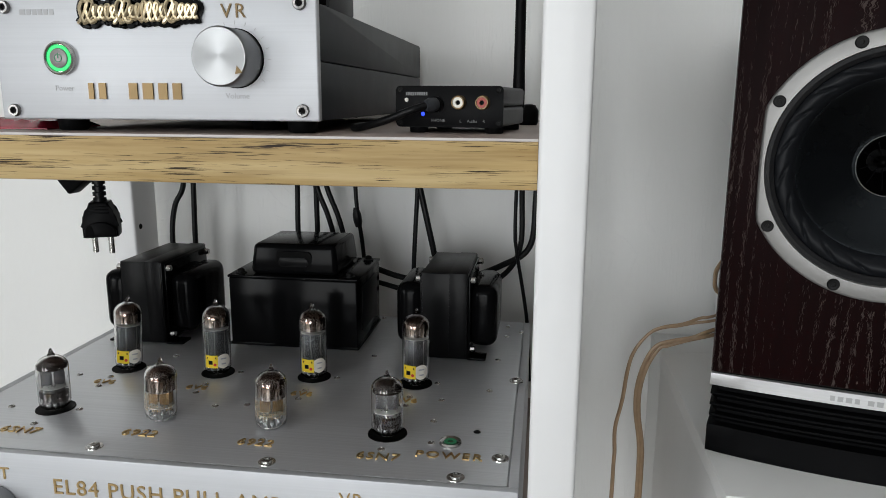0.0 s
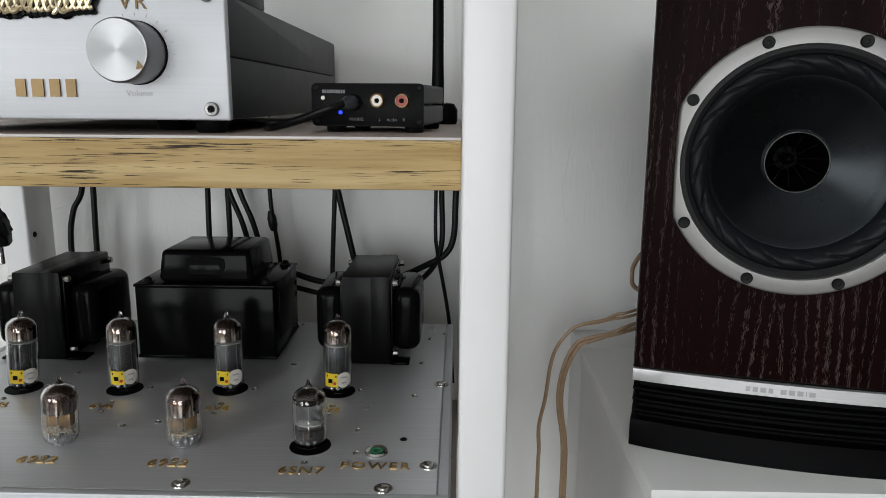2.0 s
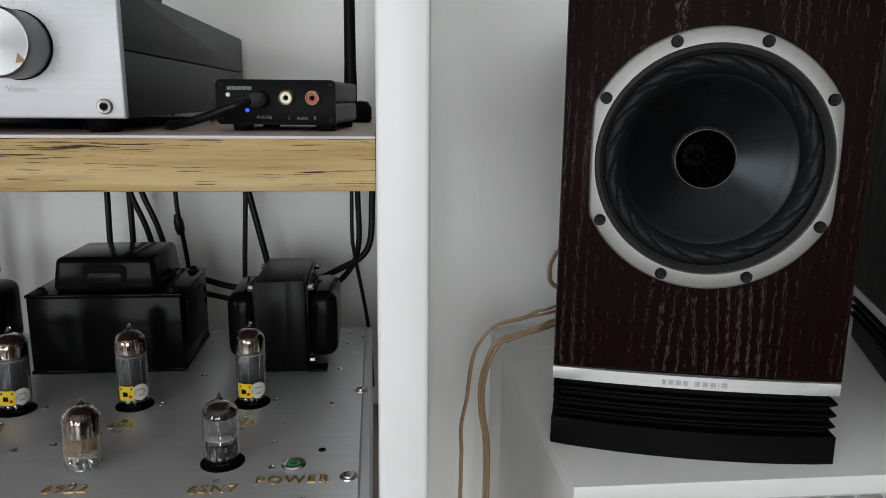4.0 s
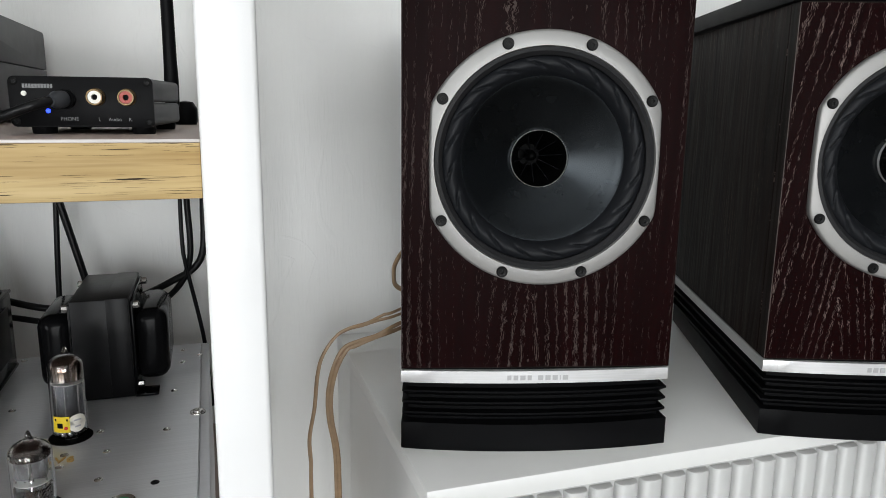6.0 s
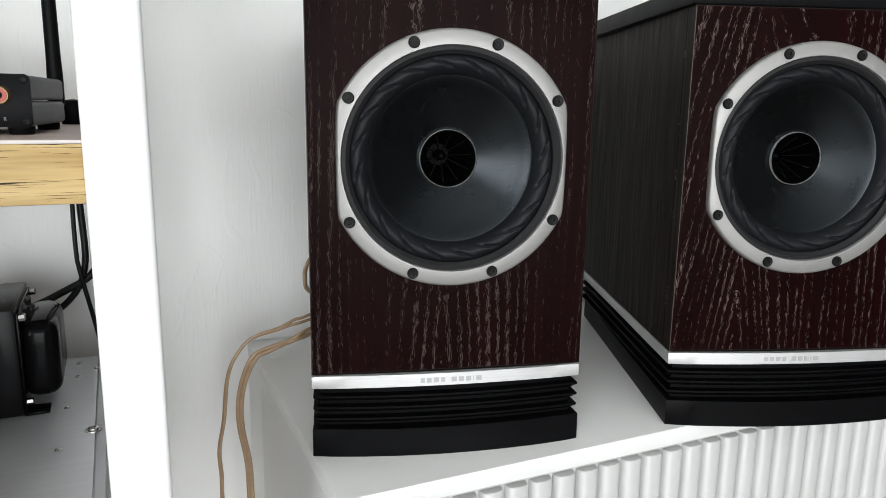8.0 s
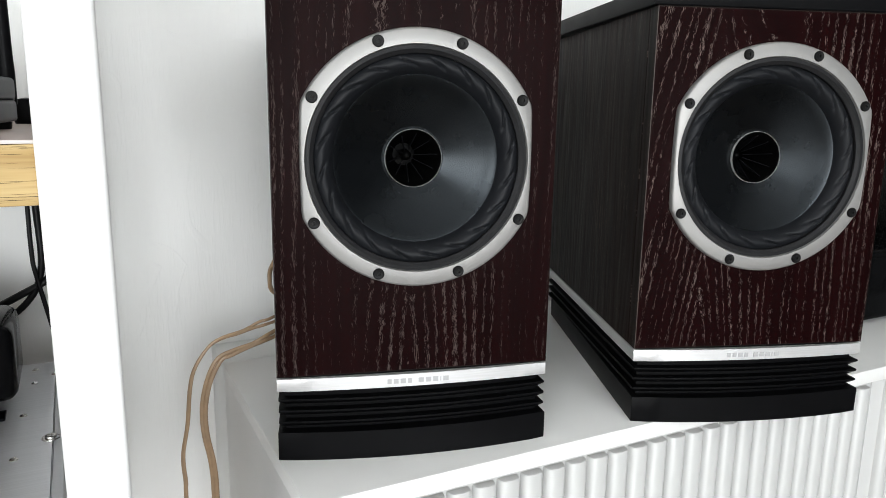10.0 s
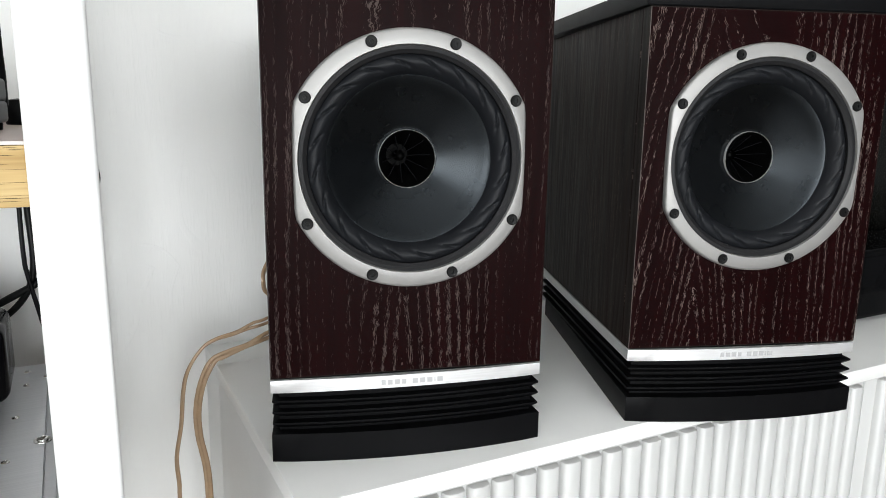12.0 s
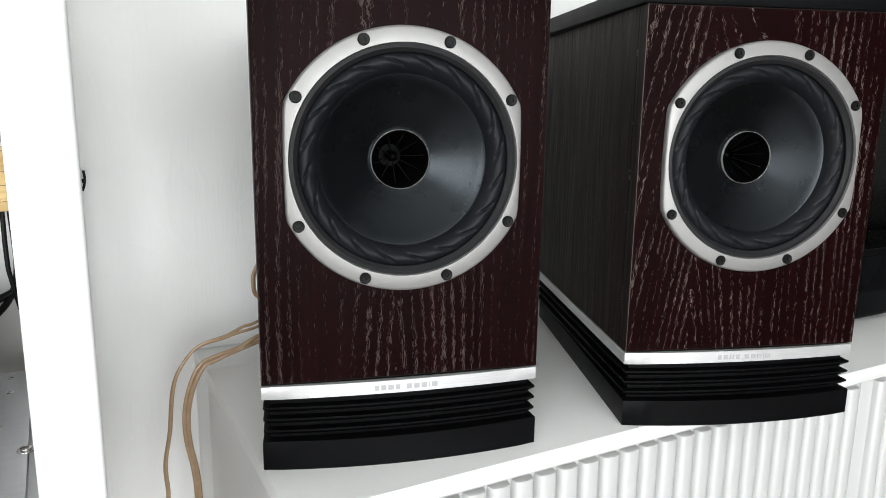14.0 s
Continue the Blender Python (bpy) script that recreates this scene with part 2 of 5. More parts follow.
M = {
    "wallpaper": wallpaper(),
    "plaster": painted("white_plaster", (0.80, 0.80, 0.79), 0.85, 0.05, bump=0.2),
    "grey": painted("grey_wall_paint", (0.28, 0.28, 0.28), 0.85, 0.05, bump=0.2),
    "floor": painted("oak_floor", (0.14, 0.115, 0.09), 0.4, 0.25),
    "post": painted("white_powder_coat", (0.82, 0.82, 0.82), 0.38, 0.02, bump=0.15),
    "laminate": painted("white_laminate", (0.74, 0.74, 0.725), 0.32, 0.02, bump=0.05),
    "shelf_top": painted("pale_board_top", (0.34, 0.27, 0.235), 0.45, 0.06),
    "edge": edge_wood(),
    "lip": painted("pale_laminate_lip", (0.60, 0.56, 0.54), 0.4, 0.05),
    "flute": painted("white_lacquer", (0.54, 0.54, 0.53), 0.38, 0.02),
    "wood": veneer("dark_oak_front", (0.0064, 0.0010, 0.0012), (0.066, 0.049, 0.045), 0, -0.006, 0.09, 900, 900, -0.012),
    "wood_arched": veneer("dark_oak_front_arched", (0.0064, 0.0010, 0.0012), (0.14, 0.105, 0.096), 0, -0.048, 0.17, 150, 400, -0.015, fine=2600.0),
    "wood_side": veneer("dark_oak_side", (0.0080, 0.0046, 0.0036), (0.075, 0.054, 0.046), 1, 0.02, 0.05, 900, 900, -0.03, 0.52, 0.08, uneven=0.45),
    # lighter brown that paints a highlight along the worn corner
    "wood_edge": painted("worn_veneer_highlight", (0.05, 0.033, 0.029), 0.45, 0.4, scale=300),
    "silver": brushed("silver_trim", (0.60, 0.60, 0.60), 0.36, 0, 0.05, 0.5),
    "ring": painted("cast_silver_bezel", (0.26, 0.255, 0.247), 0.42, 0.04, metal=0.4),
    "plinth": painted("black_satin_plinth", (0.0026, 0.0026, 0.0030), 0.42, 0.2, spec=0.055),
    "cone": coated("black_cone", (0.0010, 0.0012, 0.0015), 0.27, 0.23),
    "rubber": painted("black_rubber", (0.0075, 0.0083, 0.0100), 0.5, 0.2, bump=0.1, spec=0.17),
    "gasket": painted("black_gasket", (0.0080, 0.0080, 0.0088), 0.55, 0.2, spec=0.25),
    "fin": painted("glossy_black_fin", (0.007, 0.007, 0.008), 0.2, 0.2, spec=0.4),
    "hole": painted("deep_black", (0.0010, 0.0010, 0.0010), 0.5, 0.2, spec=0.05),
    "chrome": painted("polished_ring", (0.80, 0.79, 0.77), 0.38, 0.02, metal=0.7, bump=0.0),
    "pale_gold": painted("pale_gold_relief", (0.60, 0.50, 0.33), 0.34, 0.08, metal=0.8, bump=0.0),
    "dark_wall": painted("dark_wall_paint", (0.12, 0.12, 0.12), 0.85, 0.05, bump=0.2),
    "steel": painted("zinc_steel", (0.55, 0.54, 0.52), 0.25, 0.1, metal=1.0),
    "black_screw": painted("black_screw", (0.004, 0.004, 0.004), 0.45, 0.2, spec=0.12),
    "black_gloss": painted("black_lacquered_steel", (0.0030, 0.0030, 0.0033), 0.15, 0.2, 0.0, bump=0.05, scale=20, spec=0.05),
    "black_core": painted("black_laminations", (0.0045, 0.0045, 0.0048), 0.30, 0.3, bump=0.15, scale=90, spec=0.08),
    "black_plastic": painted("black_plastic", (0.0048, 0.0048, 0.0052), 0.4, 0.2, spec=0.05),
    "cable": painted("black_cable_jacket", (0.0045, 0.0045, 0.005), 0.38, 0.2, spec=0.18),
    "anthracite": painted("anthracite_case", (0.027, 0.029, 0.033), 0.45, 0.06, bump=0.1, spec=0.28),
    "plate": brushed("brushed_top_plate", (0.64, 0.65, 0.67), 0.38, 0, 0.06, 0.62),
    "panel": brushed("silver_front_panel", (0.53, 0.54, 0.56), 0.46, 0, 0.03, 0.3),
    "knob": turned("turned_aluminium", (0.30, 0.304, 0.308), 0.40),
    "gold": painted("gold_letters", (0.56, 0.40, 0.19), 0.36, 0.08, metal=1.0, bump=0.0),
    "dull_gold": painted("dull_gold", (0.125, 0.087, 0.045), 0.30, 0.15, metal=1.0, bump=0.0),
    "dark_steel": painted("dark_steel", (0.20, 0.195, 0.19), 0.3, 0.1, metal=1.0),
    "print": painted("grey_print", (0.42, 0.42, 0.43), 0.5),
    "white_print": painted("white_print", (0.15, 0.15, 0.15), 0.5),
    "engraved": painted("engraved_grey", (0.38, 0.38, 0.38), 0.5),
    "glass": glass("clear_glass"),
    "seal": painted("glass_seal", (0.45, 0.46, 0.46), 0.08, 0.1, metal=0.8, bump=0.0),
    "getter": getter(),
    "anode": painted("dark_anode", (0.032, 0.033, 0.037), 0.34, 0.4, metal=0.7, scale=200),
    "anode_grey": painted("grey_anode", (0.028, 0.028, 0.030), 0.32, 0.5, metal=0.6, scale=300),
    "anode_warm": painted("warm_anode", (0.20, 0.12, 0.055), 0.34, 0.5, metal=0.8, scale=250),
    "plate_grey": painted("pale_plate", (0.09, 0.09, 0.092), 0.4, 0.4, metal=0.5, scale=250),
    "dark_getter": painted("dark_getter", (0.045, 0.030, 0.024), 0.10, 0.5, metal=0.9, scale=250, bump=0.0),
    "mica": painted("mica", (0.68, 0.67, 0.64), 0.4, 0.1),
    "yellow": painted("yellow_label", (0.85, 0.62, 0.02), 0.5, 0.05),
    "cream": painted("cream_label", (0.80, 0.76, 0.68), 0.5, 0.05),
    "red": painted("red_foil", (0.30, 0.01, 0.03), 0.25, 0.4, scale=80),
    "red_dot": painted("red_dot", (0.6, 0.03, 0.02), 0.5),
    "rca_white": painted("white_insert", (0.75, 0.73, 0.66), 0.4),
    "rca_red": painted("red_insert", (0.30, 0.022, 0.008), 0.4),
    "green_led": glowing("green_led", (0.0, 0.55, 0.12), 1.1),
    "dim_green": glowing("dim_green_led", (0.03, 0.20, 0.09), 0.12),
    "blue_led": glowing("blue_led", (0.02, 0.06, 1.0), 2.2),
    "copper": painted("copper_jacket", (0.33, 0.22, 0.13), 0.35, 0.12, coat=0.3, scale=90),
    "screen": painted("dark_screen", (0.0045, 0.0045, 0.004), 0.25, 0.1, spec=0.3),
    "amber": painted("gold_print", (0.38, 0.26, 0.11), 0.45, 0.3, scale=300),
}


# ---- building helpers ----
ORIGIN = {}


def thing(name, loc, label, category, group="", rz=0.0, own=False):
    """An Empty at a thing's base. own: its parts are given in its own space, else in the room's."""
    ob = new(name)
    ob.empty_display_size = 0.02
    ob.matrix_world = pose(*loc, 0, 0, rz)
    ORIGIN[ob.name] = Vector((0, 0, 0)) if own else Vector(loc)
    return tagged(ob, label, category, group)


def root_of(ob):
    while ob.parent:
        ob = ob.parent
    return ob


def smooth(me, angle=40):
    me.polygons.foreach_set("use_smooth", [True] * len(me.polygons))
    me.set_sharp_from_angle(angle=radians(angle))


def mesh_of(name, bm, mat):
    bmesh.ops.recalc_face_normals(bm, faces=bm.faces)
    me = bpy.data.meshes.new(name)
    bm.to_mesh(me)
    bm.free()
    me.materials.append(mat)
    smooth(me)
    return me


def part(name, bm, mat, parent, label=""):
    """Links a bmesh as one mesh object under a thing or under a part."""
    off = ORIGIN.get(root_of(parent).name, Vector((0, 0, 0)))
    bmesh.ops.translate(bm, verts=bm.verts, vec=-off)
    ob = new(name, mesh_of(name, bm, mat))
    ob.parent = parent
    return tagged(ob, label)


def piece(name, me, parent, loc, label="", rot=(0, 0, 0)):
    """One more object on a shared mesh, under a thing."""
    ob = new(name, me)
    ob.parent = parent
    ob.matrix_basis = pose(*(Vector(loc) - ORIGIN.get(root_of(parent).name, Vector((0, 0, 0)))), *rot)
    return tagged(ob, label)


def solo(name, bm, mat, label, category, group="", kind=""):
    """A thing that is one mesh."""
    ob = new(name, mesh_of(name, bm, mat))
    return tagged(ob, label, category, group, kind)


def block(x0, x1, y0, y1, z0, z1, r=0.0, seg=2, bm=None):
    bm = bm or bmesh.new()
    res = bmesh.ops.create_cube(bm, size=1.0)
    for v in res["verts"]:
        v.co = Vector(((x0 + x1) / 2 + v.co.x * (x1 - x0), (y0 + y1) / 2 + v.co.y * (y1 - y0), (z0 + z1) / 2 + v.co.z * (z1 - z0)))
    if r:
        es = {e for v in res["verts"] for e in v.link_edges}
        bmesh.ops.bevel(bm, geom=list(es), offset=r, segments=seg, profile=0.5, affect="EDGES")
    return bm


def lathe(profile, seg=32, m=None, bm=None):
    """Turns (radius, height) pairs round z; m places the result."""
    bm = bm or bmesh.new()
    m = m or Matrix()
    rings = []
    for r, h in profile:
        if r < 1e-6:
            rings.append([bm.verts.new(m @ Vector((0, 0, h)))])
        else:
            rings.append([bm.verts.new(m @ Vector((r * math.cos(2 * math.pi * i / seg), r * math.sin(2 * math.pi * i / seg), h))) for i in range(seg)])
    for a, b in zip(rings, rings[1:]):
        for i in range(seg):
            j = (i + 1) % seg
            q = [a[i % len(a)], a[j % len(a)], b[j % len(b)], b[i % len(b)]]
            q = list(dict.fromkeys(q))
            if len(q) > 2:
                bm.faces.new(q)
    return bm


def rod(p, q, r, seg=12, bm=None):
    p, q = Vector(p), Vector(q)
    m = Matrix.Translation(p) @ (q - p).to_track_quat("Z", "Y").to_matrix().to_4x4()
    L = (q - p).length
    e = min(r * 0.25, L * 0.2)
    return lathe([(0, 0), (r - e, 0), (r, e), (r, L - e), (r - e, L), (0, L)], seg, m, bm)


def spline(points, n=10):
    """Catmull-Rom points through the given ones."""
    p = [Vector(a) for a in points]
    p = [2 * p[0] - p[1]] + p + [2 * p[-1] - p[-2]]
    out = []
    for i in range(1, len(p) - 2):
        for k in range(n):
            t = k / n
            a, b, c, d = p[i - 1], p[i], p[i + 1], p[i + 2]
            out.append(0.5 * (2 * b + (c - a) * t + (2 * a - 5 * b + 4 * c - d) * t * t + (3 * b - a - 3 * c + d) * t ** 3))
    return out + [p[-2]]


def sweep(points, r, seg=10, flat=1.0, bm=None, n=10):
    """A round or flattened cable through the points."""
    bm = bm or bmesh.new()
    pts = spline(points, n)
    rings, side = [], None
    for i, p in enumerate(pts):
        d = (pts[min(i + 1, len(pts) - 1)] - pts[max(i - 1, 0)]).normalized()
        ref = Vector((0, 1, 0)) if abs(d.y) < 0.9 else Vector((1, 0, 0))
        if side is None:
            side = d.cross(ref).normalized()
        side = (side - d * side.dot(d)).normalized()
        up = side.cross(d)
        rings.append([bm.verts.new(p + r * (math.cos(2 * math.pi * k / seg) * side + flat * math.sin(2 * math.pi * k / seg) * up)) for k in range(seg)])
    for a, b in zip(rings, rings[1:]):
        for k in range(seg):
            bm.faces.new((a[k], a[(k + 1) % seg], b[(k + 1) % seg], b[k]))
    bm.faces.new(rings[0])
    bm.faces.new(rings[-1])
    return bm


def prism(outline, z0, z1, r=0.0, m=None, bm=None):
    """An upright prism over an outline of (x, y) points; m places it."""
    bm = bm or bmesh.new()
    lo = [bm.verts.new((x, y, z0)) for x, y in outline]
    hi = [bm.verts.new((x, y, z1)) for x, y in outline]
    n = len(outline)
    fs = [bm.faces.new(lo[::-1]), bm.faces.new(hi)]
    for i in range(n):
        fs.append(bm.faces.new((lo[i], lo[(i + 1) % n], hi[(i + 1) % n], hi[i])))
    if r:
        es = [e for f in fs[:2] for e in f.edges]
        bmesh.ops.bevel(bm, geom=es, offset=r, segments=2, profile=0.5, affect="EDGES")
    if m:
        bmesh.ops.transform(bm, matrix=m, verts=bm.verts)
    return bm


def lettering(text, size, depth=0.0006, spread=1.0):
    """A bmesh of the text, centred, lying in x and y, raised along z."""
    cu = bpy.data.curves.new("text", "FONT")
    cu.body, cu.size, cu.extrude, cu.align_x, cu.align_y = text, size, depth, "CENTER", "CENTER"
    cu.space_character, cu.resolution_u = spread, 3
    ob = new("text", cu)
    me = bpy.data.meshes.new_from_object(ob.evaluated_get(bpy.context.evaluated_depsgraph_get()))
    bpy.data.objects.remove(ob)
    bm = bmesh.new()
    bm.from_mesh(me)
    bpy.data.meshes.remove(me)
    return bm


def text_on(text, size, m, mat, parent, name="lettering", label="", spread=1.0, depth=0.0006, wide=1.0):
    bm = lettering(text, size, depth, spread)
    bmesh.ops.transform(bm, matrix=m @ Matrix.Diagonal((wide, 1, 1, 1)), verts=bm.verts)
    return part(name, bm, mat, parent, label)


FRONT = pose(0, 0, 0, 90, 0, 0)          # turns a flat layout to face the room


def facing(x, y, z):
    return Matrix.Translation((x, y, z)) @ FRONT


def bars(widths, h, m, mat, parent, gap=0.35, thick=0.0004, name="writing"):
    """A row of plain bars in place of writing, centred."""
    x = -(sum(widths) + gap * h * (len(widths) - 1)) / 2
    for w in widths:
        bm = block(x, x + w, -h / 2, h / 2, 0, thick)
        bmesh.ops.transform(bm, matrix=m, verts=bm.verts)
        part(name, bm, mat, parent)
        x += w + gap * h


# ---- room ----
def structure(name, bm, mat, label, category):
    return solo(name, bm, mat, label, category, kind="structure")


R_, W_ = ROOM, WIN
structure("floor", block(R_["x0"] - 0.2, R_["x1"] + 0.2, R_["y0"] - 0.2, R_["y1"] + 0.2, -0.1, 0), M["floor"], "warm brown wooden floor of the room", "floor")
structure("ceiling", block(R_["x0"] - 0.2, R_["x1"] + 0.2, R_["y0"] - 0.2, R_["y1"] + 0.2, R_["z1"], R_["z1"] + 0.1), M["plaster"], "plain white plastered ceiling", "ceiling")
structure("wall_north", block(R_["x0"] - 0.2, R_["x1"] + 0.2, R_["y1"], R_["y1"] + 0.2, 0, R_["z1"]), M["wallpaper"], "off-white wall with embossed scroll wallpaper", "wall")
S_ = WIN_S
bm = block(R_["x0"] - 0.2, S_["x0"], R_["y0"] - 0.2, R_["y0"], 0, R_["z1"])
block(S_["x1"], R_["x1"] + 0.2, R_["y0"] - 0.2, R_["y0"], 0, R_["z1"], bm=bm)
block(S_["x0"], S_["x1"], R_["y0"] - 0.2, R_["y0"], 0, S_["z0"], bm=bm)
block(S_["x0"], S_["x1"], R_["y0"] - 0.2, R_["y0"], S_["z1"], R_["z1"], bm=bm)
structure("wall_south", bm, M["grey"], "plain grey wall across the room with a window opening", "wall")
structure("wall_east", block(R_["x1"], R_["x1"] + 0.2, R_["y0"], R_["y1"], 0, R_["z1"]), M["dark_wall"], "plain dark grey side wall", "wall")
bm = block(R_["x0"] - 0.2, R_["x0"], R_["y0"], W_["y0"], 0, R_["z1"])
block(R_["x0"] - 0.2, R_["x0"], W_["y1"], R_["y1"], 0, R_["z1"], bm=bm)
block(R_["x0"] - 0.2, R_["x0"], W_["y0"], W_["y1"], 0, W_["z0"], bm=bm)
block(R_["x0"] - 0.2, R_["x0"], W_["y0"], W_["y1"], W_["z1"], R_["z1"], bm=bm)
structure("wall_west", bm, M["plaster"], "plain white wall with a window opening", "wall")


def window(name, cx, cy, width, z0, z1, rz):
    """A framed pane in an opening, its own x along the wall."""
    w = tagged(new(name), "white framed window that lets daylight in", "window", kind="structure")
    w.matrix_world = pose(cx, cy, z0, 0, 0, rz)
    h, f = z1 - z0, 0.05
    for a, b, c, d in ((-width / 2, -width / 2 + f, 0, h), (width / 2 - f, width / 2, 0, h), (-width / 2 + f, width / 2 - f, 0, f), (-width / 2 + f, width / 2 - f, h - f, h)):
        part("window_frame", block(a, b, -0.03, 0.03, c, d, 0.004), M["laminate"], w)
    pane = part("pane", block(-width / 2 + f, width / 2 - f, -0.003, 0.003, f, h - f), M["glass"], w)
    pane.visible_shadow = False


window("window_1", R_["x0"] - 0.09, (W_["y0"] + W_["y1"]) / 2, W_["y1"] - W_["y0"], W_["z0"], W_["z1"], 90)
window("window_2", (S_["x0"] + S_["x1"]) / 2, R_["y0"] - 0.09, S_["x1"] - S_["x0"], S_["z0"], S_["z1"], 0)

# ---- storage rack ----
SHELF_Z = 0.9903
AMP_Z = 0.784
POST_X, POST_W = (-0.7010, -0.2265), 0.027
rack = thing("storage_rack", (-0.45, 0.09, 0.0), "white steel rack with pale wooden shelves standing before the wall", "rack")
for px in POST_X:
    for y0, y1 in ((-0.1125, -0.0675), (0.250, 0.300)):
        if y0 > 0 and px < -0.5:
            px -= 0.005
        post = part("upright", block(px, px + POST_W, y0, y1, 0.0, 1.95, 0.0028, 3), M["post"], rack, "white powder-coated steel upright")
        if y0 > 0 and px < -0.5:
            for hz in (0.867, 0.767, 0.967, 1.067):
                part("bolt_hole", rod((px + POST_W - 0.001, 0.262, hz), (px + POST_W + 0.0006, 0.262, hz), 0.0032), M["hole"], post)
for z1, t in ((SHELF_Z, 0.0285), (0.672, 0.0285), (0.25, 0.0285), (1.55, 0.0285)):
    x0, x1 = POST_X[0] + POST_W + 0.0006, POST_X[1] - 0.0003
    board = part("shelf", block(x0, x1, -0.0916, 0.296, z1 - t, z1, 0.0006), M["shelf_top"], rack, "pale laminated shelf board")
    part("top_lip", block(x0, x1, -0.0927, -0.0918, z1 - 0.0013, z1 + 0.0003, 0.0002), M["lip"], board, "pale grey laminate lip")
    part("edge_band", block(x0, x1, -0.0926, -0.0916, z1 - t + 0.0003, z1 - 0.0014, 0.0002), M["edge"], board, "spalted wood edge band with dark flecks")


# ---- shared small parts ----
def socket_screw(r=0.0042, h=0.0028):
    """A socket cap screw, its head up along z."""
    bm = lathe([(0, -h * 0.4), (r * 0.52, -h * 0.4), (r * 0.55, h * 0.97), (r * 0.9, h), (r, h * 0.8), (r, 0)], 16)
    return bm


def pan_screw(r=0.0026, h=0.0009):
    """A cross-head screw with a low dome."""
    return lathe([(0, h * 0.2), (r * 0.42, h * 0.15), (r * 0.50, h), (r * 0.8, h * 0.85), (r, h * 0.3), (r, 0), (0, 0)], 12)


# black disc set into the screw heads to darken the recess like shade
socket_mesh = mesh_of("socket_shade", lathe([(0, 0.0012), (0.0021, 0.0012), (0.0021, 0.0004)], 6), M["hole"])
screw_mesh = mesh_of("socket_screw", socket_screw(), M["dark_steel"])
pan_mesh = mesh_of("pan_screw", pan_screw(), M["steel"])
black_pan_mesh = mesh_of("black_screw", pan_screw(0.0026, 0.0008), M["black_screw"])
corner_mesh = mesh_of("corner_screw", pan_screw(0.0021, 0.0005), M["black_screw"])
washer_screw_mesh = mesh_of("washer_screw", lathe([(0, 0.0012), (0.0018, 0.0012), (0.002, 0.0022), (0.0034, 0.0019), (0.0036, 0.0007), (0.0056, 0.0006), (0.0058, 0), (0, 0)], 16), M["steel"])


# ---- preamplifier on the shelf ----
SHELF_TOP, SHELF_Z = SHELF_Z, 0.9893      # drawn a little large, then resized to sit on the shelf


def resize(ob, k, hub=Vector((-0.2269, -0.4977, 1.0108))):
    ob.matrix_world = Matrix.LocRotScale(hub + k * (ob.location - hub), None, (k, k, k))


PY = -0.045
pre = thing("preamplifier", (-0.4765, 0.07, SHELF_Z), "preamplifier with a silver front panel and anthracite case on the shelf", "amplifier")
PX0, PX1, PZ0, PZ1 = -0.5885, -0.3660, 0.9973, 1.0762
part("front_panel", block(PX0, PX1, PY, PY + 0.006, PZ0, PZ1, 0.0012, 3), M["panel"], pre, "satin silver aluminium front panel")
BX0, BX1 = PX0 + 0.0015, PX1 - 0.0008
seam = 1.0352
low = block(BX0, BX1, PY + 0.006, 0.338, PZ0 + 0.0005, seam - 0.0003, 0.001)
part("case_bottom", low, M["anthracite"], pre, "anthracite lower case half")
prof = [(PY + 0.006, seam + 0.0003), (0.338, seam + 0.0003), (0.338, 1.0665), (0.3365, 1.0688), (0.333, 1.0698), (PY + 0.02, 1.0705), (PY + 0.006, 1.0705)]
bm = prism(prof, BX0, BX1, 0.0006, Matrix(((0, 0, 1, 0), (1, 0, 0, 0), (0, 1, 0, 0), (0, 0, 0, 1))))
part("case_top", bm, M["anthracite"], pre, "anthracite upper case half")
foot = lathe([(0, 0), (0.0085, 0), (0.0095, 0.001), (0.0105, PZ0 - SHELF_Z), (0, PZ0 - SHELF_Z)], 20)
foot_mesh = mesh_of("foot", foot, M["black_plastic"])
for fx in (-0.385, -0.552):
    for fy in (PY + 0.022, 0.315):
        piece("foot", foot_mesh, pre, (fx, fy, SHELF_Z), "black rubber foot")
piece("foot", foot_mesh, pre, (-0.4275, 0.02, SHELF_Z), "black rubber foot")
for sx, sz in ((-0.3767, 1.0040), (-0.5787, 1.0030), (-0.3767, 1.0697), (-0.5785, 1.0695)):
    screw = piece("socket_screw", screw_mesh, pre, (sx, PY, sz), "steel socket screw", (90, 0, 0))
    socket = new("socket_shade", socket_mesh)
    socket.parent = screw
# volume knob
KX, KZ = -0.4200, 1.0365
knob_mesh = mesh_of("volume_knob", lathe([(0, 0), (0.0177, 0), (0.0180, 0.001), (0.0180, 0.0245), (0.0174, 0.0255), (0.0170, 0.0262)] + [(0.0168 - 0.0005 * k, 0.0262 - 0.00015 * (k % 2)) for k in range(33)] + [(0, 0.0262)], 72), M["knob"])
knob = piece("volume_knob", knob_mesh, pre, (KX, PY, KZ), "turned aluminium volume knob", (90, 0, 0))
# black disc on the panel, painting the shade round the knob's foot
part("painted_shade_disc", lathe([(0, 0), (0.0186, 0), (0.0186, 0.0008), (0, 0.0008)], 40, facing(KX, PY - 0.0001, KZ)), M["hole"], pre)
bm = prism([(-0.0024, -0.0022), (0.0024, -0.0022), (0, 0.0026)], 0, 0.0003, 0, facing(KX + 0.0120, PY - 0.0262, KZ - 0.0080) @ pose(0, 0, 0, 0, 0, 12))
part("pointer", bm, M["dull_gold"], pre, "small gold pointer mark")
